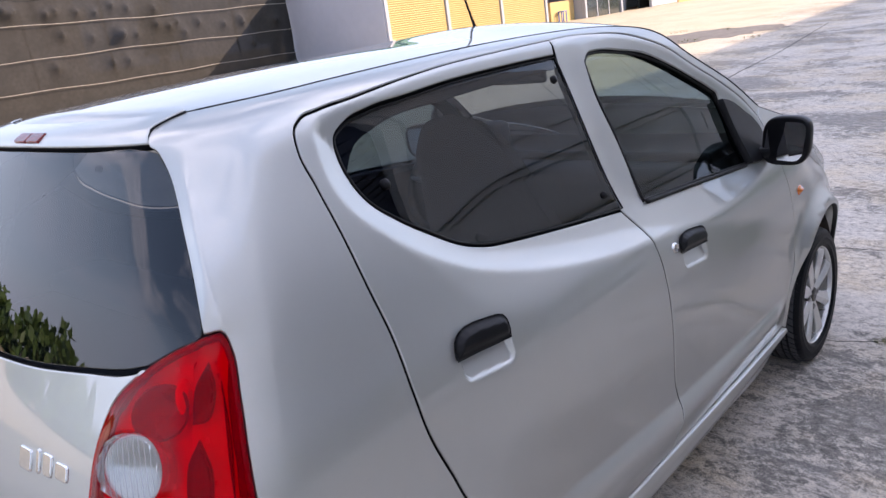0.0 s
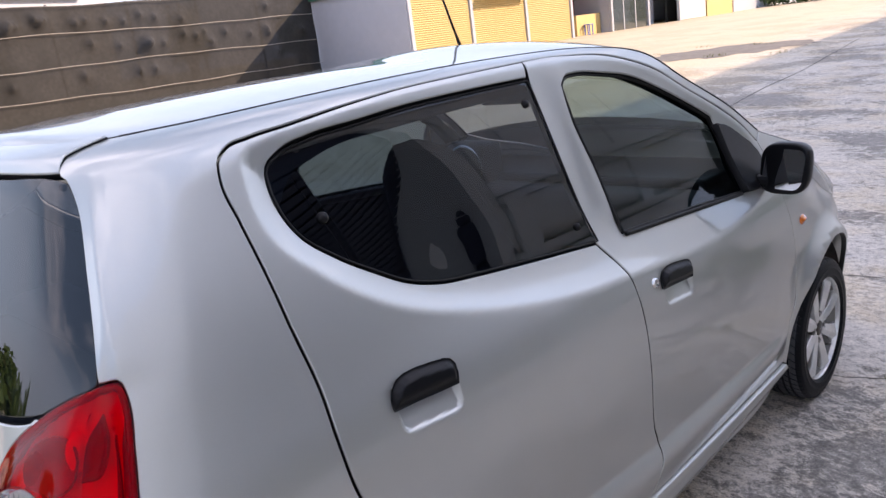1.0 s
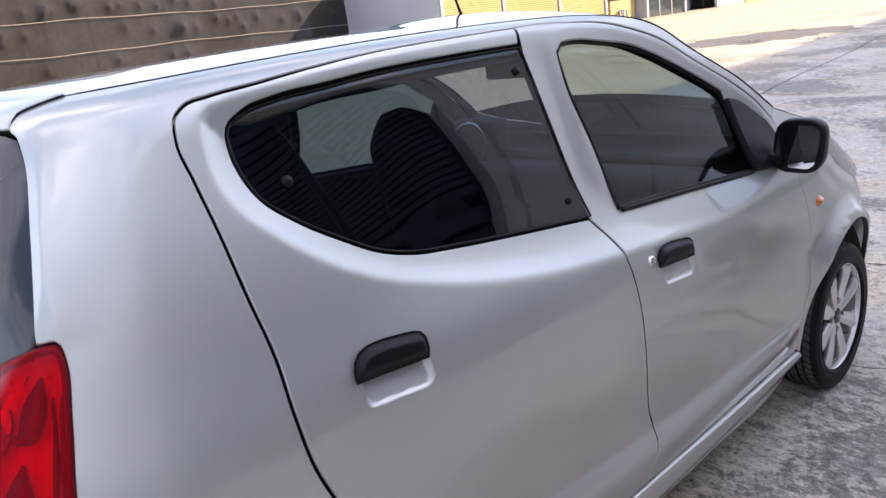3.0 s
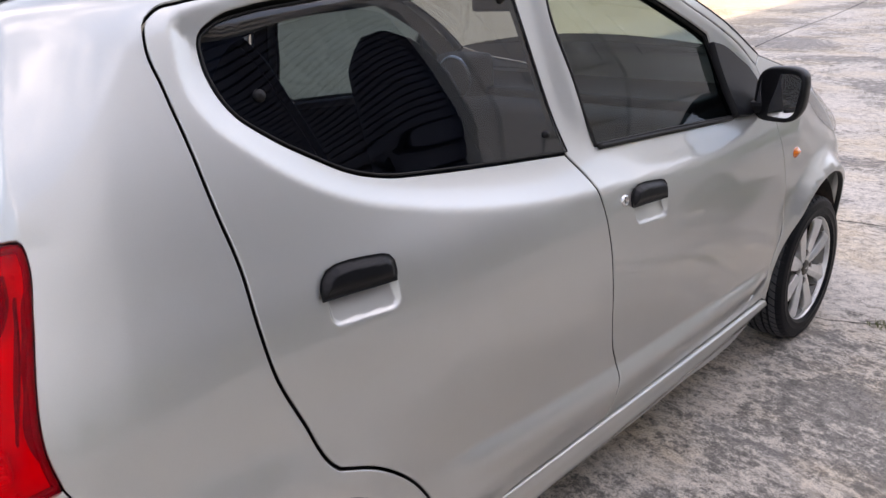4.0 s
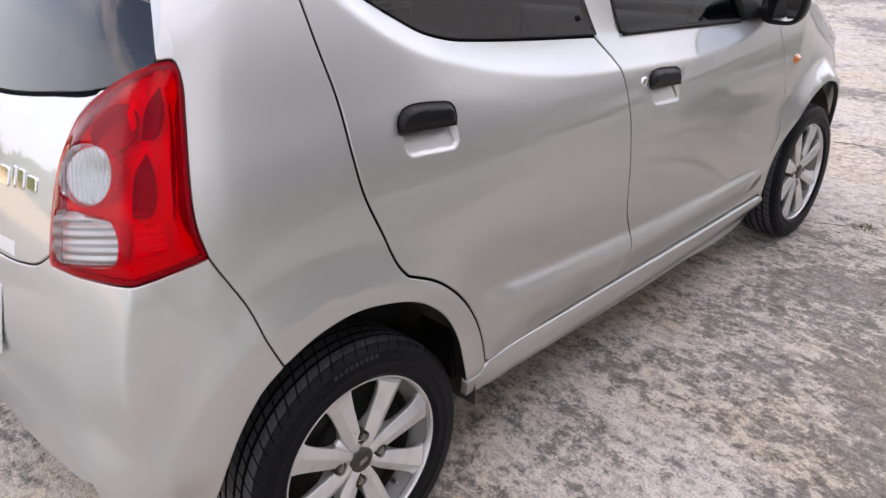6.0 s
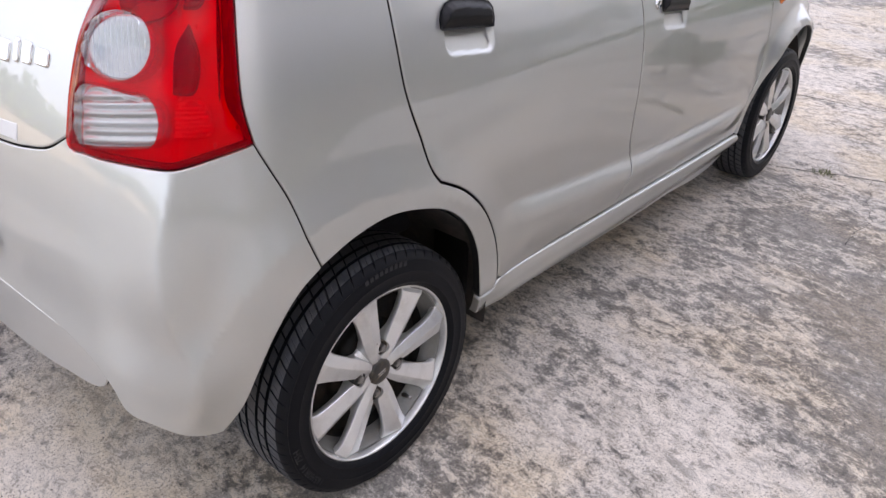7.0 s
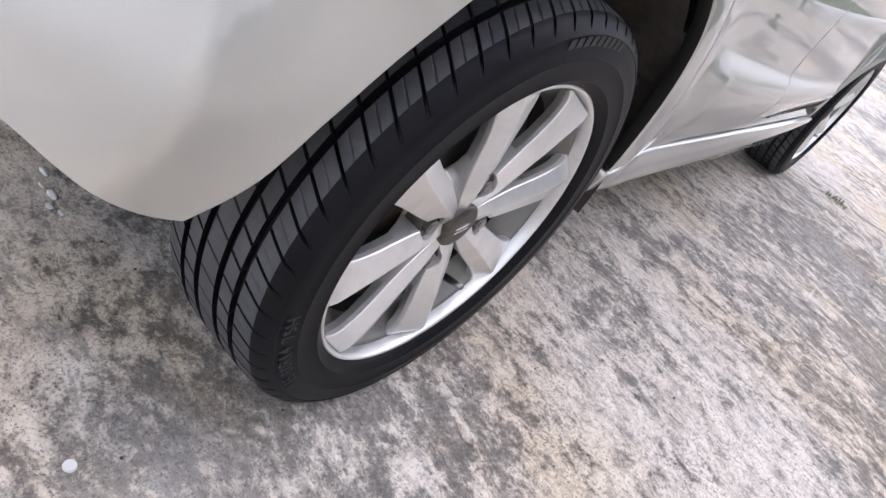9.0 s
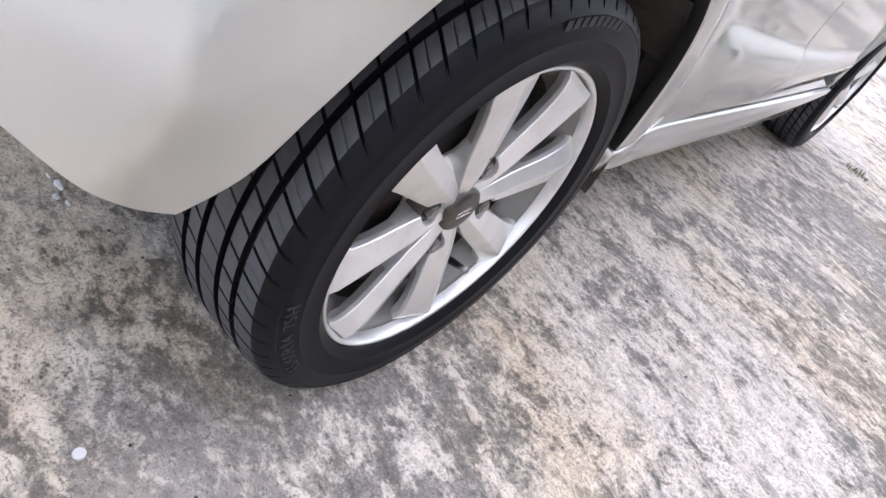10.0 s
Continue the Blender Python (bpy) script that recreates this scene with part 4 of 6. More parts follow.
for i, (x, y, r, h) in enumerate(((-7.5, -19.0, 0.45, 0.8), (-10.8, -18.0, 0.45, 0.8), (-14.5, -17.5, 0.6, 1.0))):
    leafy("bush", (x, y, 0), r, h, 700, 0.2, 80 + i, (LEAF, STEM), "green bush at the yard's rear end", "bush", 0.03)
# unseen treeline added to dim the low horizon mirrored in the tail
rng = random.Random(77)
vv, ff = [], []
for _ in range(9000):
    az = radians(rng.uniform(-200, -82))
    far_ = 44 + 6 * math.sin(az * 9) + rng.gauss(0, 2.0)
    x, y = far_ * math.sin(az), far_ * math.cos(az)
    z = (2.7 + 0.8 * math.sin(az * 23) + 0.6 * math.sin(az * 61)) * rng.random() ** 0.8
    L = rng.uniform(0.35, 0.8)
    d = np.array([rng.gauss(0, 1), rng.gauss(0, 1), rng.gauss(0, 1)])
    d *= L / np.linalg.norm(d)
    e_ = np.cross(d, (rng.gauss(0, 1), rng.gauss(0, 1), rng.gauss(0, 1)))
    e_ *= L * 0.5 / (np.linalg.norm(e_) + 1e-9)
    k, p = len(vv), np.array((x, y, z))
    vv += [p, p + d + e_, p + d * 1.6, p + d - e_]
    ff += [(k, k + 1, k + 2, k + 3)]
tagged(mesh_ob("far_trees", vv, ff, LEAF, smooth=False), "green far trees added unseen beyond the yard's rear end", "trees", kind="stuff")
lampost = thing("street_lamp", "grey street lamp with a curved arm beyond the fence", "street lamp", (-36.5, 10.6, 0))
v, f = tube([(0, 0, 0), (0, 0, 5.0), (0, -0.3, 5.25), (0, -1.6, 5.15)], [0.07, 0.06, 0.05, 0.04], 8)
mesh_ob("pole", v, f, STEELDARK, lampost)
part("lamp_head", boxed(-0.1, 0.1, -2.2, -1.5, 5.05, 5.2, 0.04), STEELDARK, lampost)

# ---- the car ----
car = thing("car", "small silver five-door hatchback parked in the shade on the concrete yard", "car")
MID = UC - QX  # the tail's middle
JOIN = 0.005  # lets the two halves of a panel meet there

SEAM_C = [(0.92, 1.465), (0.748, 1.462), (0.541, 1.459), (0.293, 1.446), (0.116, 1.435), (-0.0, 1.43), (-0.055, 1.423), (-0.078, 1.407), (-0.078, 1.378), (-0.048, 1.309), (-0.01, 1.219), (0.023, 1.124), (0.054, 1.029), (0.07, 0.937), (0.086, 0.855), (0.119, 0.766), (0.155, 0.68), (0.168, 0.664)]
SEAM_ARCH = [(0.168, 0.664), (0.198, 0.648), (0.223, 0.634), (0.268, 0.598), (0.318, 0.538), (0.352, 0.471), (0.374, 0.39), (0.384, 0.342)]
DOOR_LOW = [(0.384, 0.342), (0.40, 0.332), (0.66, 0.327), (0.977, 0.323)]
SEAM_B = [(0.977, 0.323), (0.985, 0.413), (1.004, 0.467), (0.984, 0.525), (0.974, 0.60), (0.973, 0.696), (0.975, 0.807), (0.966, 0.901), (0.95, 0.973), (0.921, 1.024)]
POST = [(0.921, 1.024), (0.921, 1.096), (0.915, 1.245), (0.911, 1.407), (0.92, 1.465)]
GLASS_TOP = [(0.915, 1.417), (0.708, 1.418), (0.525, 1.418), (0.315, 1.412), (0.167, 1.408), (0.081, 1.396), (0.045, 1.378), (0.046, 1.34), (0.062, 1.298), (0.092, 1.255), (0.16, 1.204), (0.251, 1.152), (0.322, 1.116), (0.404, 1.091), (0.515, 1.074), (0.667, 1.055), (0.938, 1.026)]
FTOP = [(0.92, 1.465), (1.018, 1.466), (1.112, 1.453), (1.236, 1.435), (1.344, 1.41), (1.472, 1.371), (1.592, 1.302), (1.738, 1.217), (1.868, 1.133), (1.925, 1.075)]
FEND = [(1.925, 1.075), (1.94, 0.98), (1.942, 0.882), (1.966, 0.824), (1.992, 0.70), (2.004, 0.54), (1.971, 0.41), (1.949, 0.291)]
FGLASS = [[(1.021, 1.383), (1.047, 1.401), (1.077, 1.403), (1.209, 1.388), (1.328, 1.368), (1.464, 1.318), (1.578, 1.258), (1.687, 1.195)], [(1.687, 1.195), (1.71, 1.108), (1.715, 1.029), (1.715, 0.966)], [(1.715, 0.966), (1.376, 0.996), (1.032, 1.021)], [(1.032, 1.021), (1.029, 1.165), (1.013, 1.31), (1.021, 1.383)]]
ARCH = [(0.319, 0.317), (0.307, 0.38), (0.287, 0.465), (0.252, 0.535), (0.19, 0.595), (0.11, 0.628), (0.025, 0.642), (-0.055, 0.63), (-0.123, 0.603)]
BSEAM = [(-0.123, 0.603), (-0.182, 0.732), (-0.246, 0.832)]
LAMP_SIDE = [(-0.246, 0.832), (-0.263, 0.885), (-0.272, 0.967), (-0.279, 1.044), (-0.288, 1.108), (-0.303, 1.132), (-0.35, 1.135)]
LAMP_LOW = [(-0.246, 0.832), (-0.321, 0.820), (-0.398, 0.808), (-0.497, 0.803), (-0.600, 0.801), (-0.640, 0.803), (-0.645, 0.815)]
LAMP_IN = [(-0.645, 0.815), (-0.642, 0.893), (-0.623, 0.978), (-0.585, 1.035), (-0.496, 1.091), (-0.417, 1.12), (-0.35, 1.135)]
HATCH_EDGE = [(-0.35, 1.136), (-0.394, 1.272), (-0.457, 1.393), (-0.491, 1.422), (-0.52, 1.434), (-0.531, 1.47), (-0.467, 1.53)]
HATCH_GAP = [(-0.645, 0.815), (-0.698, 0.786), (-0.767, 0.77), (-0.939, 0.755), (MID, 0.737)]

rglass = loop([(0.911, 1.4165)] + GLASS_TOP[1:-1] + [(0.931, 1.0265)], [(0.931, 1.0265), (0.922, 1.10), (0.914, 1.246), (0.911, 1.4165)])
fglass = loop(*FGLASS)
GRIP = np.array([(0.188, 0.942), (0.188, 0.958), (0.193, 0.971), (0.205, 0.981), (0.225, 0.985), (0.255, 0.984), (0.293, 0.979), (0.324, 0.974), (0.338, 0.969),
                 (0.346, 0.959), (0.346, 0.943), (0.341, 0.929), (0.293, 0.933), (0.243, 0.938)])
SHIFT = np.array([0.885, -0.078])  # from the rear door's handle to the front door's


def pocket(uv, at):
    """The finger recess behind a door handle."""
    q = uv - np.array([0.273, 0.928]) - at
    q = np.stack([q[:, 0], q[:, 1] + 0.10 * q[:, 0]], -1)
    d = np.abs(q) - np.array([0.074, 0.044]) + 0.022
    sd = np.hypot(*np.maximum(d, 0).T) + np.minimum(d.max(1), 0) - 0.022
    return -0.022 * np.clip((q[:, 1] + 0.050) / 0.075, 0, 1) ** 0.8 * (1 - ramp(sd, -0.010, 0.001))


SHOULDER = loop([(-0.006, 1.414), (-0.028, 1.395), (-0.026, 1.373), (-0.015, 1.314), (0.023, 1.251), (0.101, 1.183), (0.203, 1.115), (0.317, 1.059), (0.447, 1.018), (0.743, 0.952), (0.98, 0.924)],
                [(0.98, 0.924), (1.326, 0.896), (1.61, 0.90), (1.80, 0.93), (1.93, 0.99)],
                [(1.93, 0.99), (1.90, 1.08), (1.738, 1.205), (1.592, 1.290), (1.472, 1.359), (1.344, 1.398), (1.236, 1.424), (1.112, 1.442), (1.018, 1.455), (0.92, 1.456), (0.748, 1.453), (0.541, 1.450), (0.293, 1.437), (0.116, 1.427), (0.04, 1.422), (-0.006, 1.414)])


def dish(uv):
    """The sheet falls in towards the windows from a crease round them."""
    sd = distance(uv, SHOULDER) * np.where(inside(uv, SHOULDER), 1.0, -1.0)
    k = 0.0035
    soft_sd = k * np.logaddexp(0, (sd - 0.006) / k)
    return -0.024 * (1 - np.exp(-0.52 * soft_sd / 0.024))


def rear_door_form(uv):
    return dish(uv) + pocket(uv, np.zeros(2))


def front_door_form(uv):
    return dish(uv) * (1 - 0.3 * ramp(uv[:, 1], 1.02, 1.12) * ramp(uv[:, 0], 0.94, 1.03)) + pocket(uv, SHIFT)


def tent(d, rear, fore):
    """A crease: straight flanks at the ridge that ease out to nothing."""
    t = np.maximum(0, 1 - np.where(d < 0, -d / rear, d / fore))
    return t * t * (2 - t)


f_bump = curve([0.33, 0.40, 0.44, 0.50, 0.56, 0.64, 0.73, 0.82], [-0.40, -0.393, -0.39, -0.405, -0.428, -0.436, -0.422, -0.397])
f_strip = curve([1.10, 1.14, 1.184, 1.232, 1.30, 1.36, 1.45], [-0.285, -0.298, -0.320, -0.341, -0.366, -0.39, -0.44])


def bumper_form(uv):
    d = uv[:, 0] - f_bump(uv[:, 1])
    scoop = np.exp(-((uv[:, 1] - 0.53) / 0.075) ** 2) * ramp(uv[:, 0], -0.27, -0.40)
    return 0.007 * tent(d, 0.12, 0.12) * ramp(uv[:, 1], 0.34, 0.46) - 0.011 * scoop


def quarter_form(uv):
    return 0.0045 * tent(uv[:, 0] - f_strip(uv[:, 1]), 0.046, 0.09) * ramp(uv[:, 1], 1.12, 1.16) * ramp(uv[:, 1], 1.37, 1.28)


door_line = loop([(0.905, 1.4165), (0.92, 1.465)], SEAM_C, SEAM_ARCH, DOOR_LOW, SEAM_B, [(0.921, 1.024), (0.92, 1.0275)], [(0.92, 1.0275)] + GLASS_TOP[-2::-1][:-1] + [(0.905, 1.4165)])
quarter_line = loop(SEAM_C[::-1], FTOP, [(1.925, 1.075), (1.965, 1.10)],
                    [(1.965, 1.10), (1.868, 1.172), (1.738, 1.257), (1.592, 1.345), (1.472, 1.415), (1.344, 1.455), (1.236, 1.48), (1.112, 1.505), (0.97, 1.522), (0.80, 1.53), (0.3, 1.53), (-0.2, 1.53), (-0.467, 1.53)],
                    HATCH_EDGE[::-1], LAMP_SIDE[::-1], BSEAM[::-1], ARCH[::-1], [(0.319, 0.317), (0.384, 0.315)], [(0.384, 0.315), (0.384, 0.342)], SEAM_ARCH[::-1])
front_line = loop(FTOP, FEND, [(1.949, 0.291), (1.41, 0.312), (0.977, 0.323)], SEAM_B, POST)
fender_line = loop(FEND[::-1], [(1.925, 1.075), (1.965, 1.10)], [(1.965, 1.10), (2.15, 1.04), (2.40, 0.97), (2.62, 0.88), (2.80, 0.77), (2.95, 0.62)], [(2.95, 0.62), (2.95, 0.24)], [(2.95, 0.24), (2.685, 0.25)],
                   [(2.685, 0.25), (2.668, 0.37), (2.625, 0.48), (2.55, 0.565), (2.45, 0.625), (2.33, 0.648), (2.21, 0.627), (2.11, 0.580), (2.035, 0.50), (1.995, 0.40), (1.982, 0.27)], [(1.982, 0.27), (1.949, 0.291)])
sill_line = loop([(0.323, 0.314), (0.37, 0.3155), (0.388, 0.3285), (0.45, 0.3275), (0.66, 0.3250), (0.977, 0.3210), (1.41, 0.3105), (1.949, 0.2895)], [(1.949, 0.2895), (1.985, 0.26)], [(1.985, 0.26), (1.94, 0.225), (1.376, 0.195), (0.726, 0.222), (0.33, 0.255)], [(0.33, 0.255), (0.323, 0.314)])
bumper_line = loop(LAMP_LOW, HATCH_GAP[:-1] + [(MID - 0.0034, 0.737)], [(MID - 0.0034, 0.737), (MID - 0.0034, 0.50)], [(MID - 0.0034, 0.50), (-0.80, 0.497), (-0.651, 0.482), (-0.589, 0.46), (-0.557, 0.435), (-0.53, 0.388), (-0.48, 0.369), (-0.423, 0.346), (-0.387, 0.336), (-0.358, 0.334)],
                   [(-0.358, 0.334), (-0.308, 0.38), (-0.268, 0.442), (-0.222, 0.513), (-0.165, 0.576), (-0.123, 0.603)], BSEAM)
valance_line = loop([(MID - JOIN, 0.49), (-0.80, 0.487), (-0.65, 0.473), (-0.575, 0.45)], [(-0.575, 0.45), (-0.60, 0.40), (-0.72, 0.37), (MID - JOIN, 0.36)], [(MID - JOIN, 0.36), (MID - JOIN, 0.49)])
lamp_line = loop(LAMP_SIDE, LAMP_IN[::-1], LAMP_LOW[::-1])
hatch_line = loop(LAMP_IN[:-2], [(-0.496, 1.091), (-0.541, 1.082), (-0.677, 1.069), (-0.858, 1.052), (MID - JOIN, 1.04)], [(MID - JOIN, 1.04), (MID - JOIN, 0.737)], [(MID - JOIN, 0.737)] + HATCH_GAP[-2::-1])
screen_line = loop(HATCH_EDGE[:4], [(-0.49, 1.422), (-0.533, 1.43), (-0.759, 1.433), (MID - JOIN, 1.436)], [(MID - JOIN, 1.436), (MID - JOIN, 1.044)], [(MID - JOIN, 1.044), (-0.858, 1.056), (-0.677, 1.073), (-0.541, 1.087), (-0.496, 1.094)], [(-0.496, 1.094)] + LAMP_IN[-2:])
spoiler_line = loop([(-0.518, 1.436), (-0.759, 1.438), (MID - JOIN, 1.44)], [(MID - JOIN, 1.44), (MID - JOIN, 1.53)], [(MID - JOIN, 1.53), (-0.70, 1.53), (-0.467, 1.53)], [(-0.467, 1.53), (-0.529, 1.47)], [(-0.529, 1.47), (-0.518, 1.436)])
handle_zone = lambda at: (0.188 + at[0], 0.362 + at[0], 0.872 + at[1], 0.99 + at[1], 0.0045)

for mirror in (False, True):
    panel("body_side", quarter_line, PAINT, car, off=quarter_form, mirror=mirror, step=0.016, gap=0.0018, fine=() if mirror else ((-0.46, -0.24, 1.12, 1.37, 0.0075),))
    sill_form = lambda uv: 0.013 * (1 - ramp(uv[:, 1], 0.300, 0.336)) * ramp(uv[:, 0], 0.32, 0.47) - 0.028 * (1 - ramp(uv[:, 1], 0.20, 0.275))
    panel("sill", sill_line, PAINT, car, off=sill_form, mirror=mirror, step=0.012, dark_lip=False)
    panel("front_wing", fender_line, PAINT, car, mirror=mirror, gap=0.001)
    panel("rear_bumper", bumper_line, PAINT, car, off=bumper_form, mirror=mirror, step=0.016, lip=0.03, gap=0.0006, fine=() if mirror else ((-0.50, -0.33, 0.36, 0.815, 0.008),))
    panel("bumper_valance", valance_line, PAINT, car, off=-0.02, mirror=mirror, step=0.03)
    panel("tailgate", hatch_line, PAINT, car, mirror=mirror)
    panel("roof_spoiler", spoiler_line, PAINT, car, off=lambda uv: 0.006 * ramp(uv[:, 1], 1.436, 1.46), mirror=mirror)
    panel("rear_screen", screen_line, HATCHGLASS, car, off=-0.004, mirror=mirror, step=0.03, lip=0.004, gap=0.0004)
    rear = panel("rear_door", door_line, PAINT, car, off=rear_door_form, mirror=mirror, step=0.011, gap=0.0034, fine=(handle_zone((0, 0)),) + (() if mirror else ((0.37, 0.96, 0.425, 0.535, 0.0065),)))
    front_door = panel("front_door", front_line, PAINT, car, off=front_door_form, holes=(fglass,), mirror=mirror, step=0.012, gap=0.0020, fine=(handle_zone(SHIFT),) + (() if mirror else ((1.01, 1.93, 0.375, 0.48, 0.0075),)))
    panel("door_glass", inset(rglass, 0.004), TINT, rear, off=-0.021, mirror=mirror, step=0.03, lip=0.004, gap=0.0, label="dark tinted hinged rear side window")
    bead("window_seal", inset(rglass, 0.003), -0.0190, 0.0024, SEAL, rear, mirror)
    panel("door_glass", inset(fglass, -0.002), CLEAR, front_door, off=-0.026, mirror=mirror, step=0.03, lip=0.004, gap=0.0, label="lightly tinted front side window")
    bead("window_seal", inset(fglass, 0.002), -0.018, 0.0034, SEAL, front_door, mirror)
    bead("waist_moulding", spline([(1.69, 0.963), (1.356, 0.992), (1.040, 1.016)]), -0.016, 0.006, SEAL, front_door, mirror, closed=False)
    for door, at in ((rear, np.zeros(2)), (front_door, SHIFT)):
        far = GRIP + at
        form = lambda uv, far=far: 0.004 + 0.012 * ramp(distance(uv, far), 0.0, 0.016)
        panel("door_handle", far, BLACK, door, off=form, gap=0.0, step=0.006, lip=0.02, mirror=mirror, label="black plastic pull handle")
    panel("mirror_base", loop([(1.693, 1.172), (1.74, 1.16), (1.868, 1.083)], [(1.868, 1.083), (1.90, 1.035), (1.86, 0.985), (1.80, 0.955), (1.70, 0.962)], [(1.70, 0.962), (1.693, 1.172)]), BLACK, front_door, off=0.003, gap=0.0, mirror=mirror)
    for at, r in (((0.16, 1.271), 0.011), ((0.879, 1.075), 0.009), ((0.867, 1.363), 0.010)):
        p, nn = skin(np.array([at]), -0.020)
        prof = [(0.0, 0.007), (r * 0.6, 0.0065), (r * 0.9, 0.004), (r, 0.0), (r, -0.004)]
        v, f = revolve(prof, 20)
        v = np.array(v)
        q = Vector((1, 0, 0)).rotation_difference(Vector(nn[0])).to_matrix()
        v = np.array([tuple(q @ Vector(c)) for c in v]) + p[0]
        if mirror:
            v, f = v * (-1, 1, 1), [g[::-1] for g in f]
        mesh_ob("hinge_stud", v, f, BLACK, rear)
    # roof gutter
    bead("roof_moulding", spline([(-0.44, 1.531), (0.3, 1.531), (0.80, 1.531), (0.97, 1.523), (1.112, 1.506), (1.236, 1.481), (1.344, 1.456), (1.472, 1.416), (1.592, 1.346), (1.738, 1.258), (1.868, 1.173), (1.96, 1.105)], 0.03), -0.002, 0.0035, SEAL, car, mirror, closed=False)
    # dark inner faces behind the joints and the cabin's side trim
    inner = loop([(0.34, 0.30), (1.95, 0.28)], [(1.95, 0.28), (1.97, 0.85), (1.93, 0.97)], [(1.93, 0.97), (1.7, 0.95), (1.0, 1.0), (0.5, 1.04), (0.2, 1.14), (0.02, 1.26)], [(0.02, 1.26), (-0.32, 1.12), (-0.66, 1.04)], [(-0.66, 1.04), (-0.70, 0.70), (-0.20, 0.70)], [(-0.20, 0.70), (0.0, 0.70), (0.20, 0.66), (0.34, 0.52), (0.39, 0.36), (0.34, 0.30)], step=0.03)
    panel("side_trim", inner, TRIM, car, off=-0.035, gap=0.0, mirror=mirror, step=0.05, lip=0.002)
    upper = loop([(0.93, 1.0), (0.99, 1.0)], [(0.99, 1.0), (0.985, 1.15), (0.97, 1.3), (0.97, 1.41)], [(0.97, 1.41), (1.10, 1.41), (1.308, 1.375), (1.442, 1.325), (1.555, 1.266), (1.663, 1.205), (1.80, 1.1)], [(1.80, 1.1), (1.90, 1.10)], [(1.90, 1.10), (1.6, 1.31), (1.472, 1.385), (1.3, 1.43), (1.0, 1.46), (0.5, 1.46), (0.1, 1.43), (-0.1, 1.40)],
                 [(-0.1, 1.40), (-0.42, 1.37)], [(-0.42, 1.37), (-0.34, 1.14)], [(-0.34, 1.14), (-0.02, 1.25)], [(-0.02, 1.25), (0.06, 1.30), (0.11, 1.355), (0.2, 1.378), (0.5, 1.388), (0.915, 1.390)], [(0.915, 1.390), (0.922, 1.25), (0.93, 1.0)], step=0.03)
    panel("pillar_trim", upper, TRIM, car, off=-0.034, gap=0.0, mirror=mirror, step=0.05, lip=0.002)
    # tail lamp
    round_lens = np.array([(-0.520 + 0.082 * math.cos(a), 0.961 + 0.046 * math.sin(a) + 0.08 * 0.082 * math.cos(a)) for a in np.linspace(0, 2 * np.pi, 36, endpoint=False)])
    low_lens = loop([(-0.605, 0.811), (-0.611, 0.882), (-0.46, 0.902)], [(-0.46, 0.902), (-0.435, 0.899), (-0.417, 0.874), (-0.427, 0.845), (-0.447, 0.835)], [(-0.447, 0.835), (-0.605, 0.811)])
    bulge = lambda uv: 0.004 + 0.012 * ramp(distance(uv, lamp_line), 0.0, 0.05)
    lamp_body = panel("tail_lamp_housing", inset(lamp_line, 0.004), LAMPRED, car, off=lambda uv: -0.022 + 0.005 * ((uv[:, 0] * 1.0 + 0.25 * uv[:, 1]) / 0.055 % 1.0) + 0.002 * np.sin(uv[:, 1] * 70), gap=0.0, mirror=mirror, lip=0.03, step=0.007)
    panel("red_lens", lamp_line, REDLENS, lamp_body, off=bulge, holes=(round_lens, low_lens), gap=0.001, mirror=mirror, lip=0.03, step=0.010, label="glossy red lens")
    ribs = lambda uv: bulge(uv) + 0.0030 * np.sin((uv[:, 0] + 0.25 * (uv[:, 1] - 0.961)) * 2 * np.pi / 0.0135)
    panel("reversing_lens", round_lens, CLEARLENS, lamp_body, off=ribs, gap=0.0, mirror=mirror, lip=0.015, step=0.0022, label="round clear fluted lens")
    ribs2 = lambda uv: bulge(uv) + 0.0016 * np.sin((uv[:, 1] - 0.14 * uv[:, 0]) * 2 * np.pi / 0.0200) + 0.0004 * np.sin(uv[:, 0] * 2 * np.pi / 0.008)
    panel("indicator_lens", low_lens, CLEARLENS, lamp_body, off=ribs2, gap=0.0, mirror=mirror, lip=0.015, step=0.0028, label="clear ribbed rectangular lens")
    panel("reflector", inset(round_lens, 0.002), REFLECTOR, lamp_body, off=lambda uv: -0.006 + 0.008 * ramp(distance(uv, round_lens), 0.05, 0.0), gap=0.0, mirror=mirror, lip=0.002, step=0.008)
    panel("reflector", inset(low_lens, 0.002), REFLECTOR, lamp_body, off=lambda uv: -0.004 + 0.0045 * np.abs(np.sin((uv[:, 1] - 0.14 * uv[:, 0]) * np.pi / 0.0125)), gap=0.0, mirror=mirror, lip=0.002, step=0.0025)
    bowl = np.array([(-0.468 + 0.076 * math.cos(a), 1.036 + 0.037 * math.sin(a) + 0.16 * 0.076 * math.cos(a)) for a in np.linspace(0, 2 * np.pi, 28, endpoint=False)])
    panel("brake_bowl", bowl, LAMPDARK, lamp_body, off=lambda uv: -0.014 + 0.010 * ramp(distance(uv, bowl), 0.03, 0.0), gap=0.0, mirror=mirror, lip=0.002, step=0.008)
    bulb = np.array([(-0.418 + 0.019 * math.cos(a), 1.060 + 0.024 * math.sin(a)) for a in np.linspace(0, 2 * np.pi, 20, endpoint=False)])
    panel("bulb_cover", bulb, LAMPRED, lamp_body, off=lambda uv: -0.010 + 0.010 * ramp(distance(uv, bulb), 0.0, 0.016), gap=0.0, mirror=mirror, lip=0.01, step=0.006)
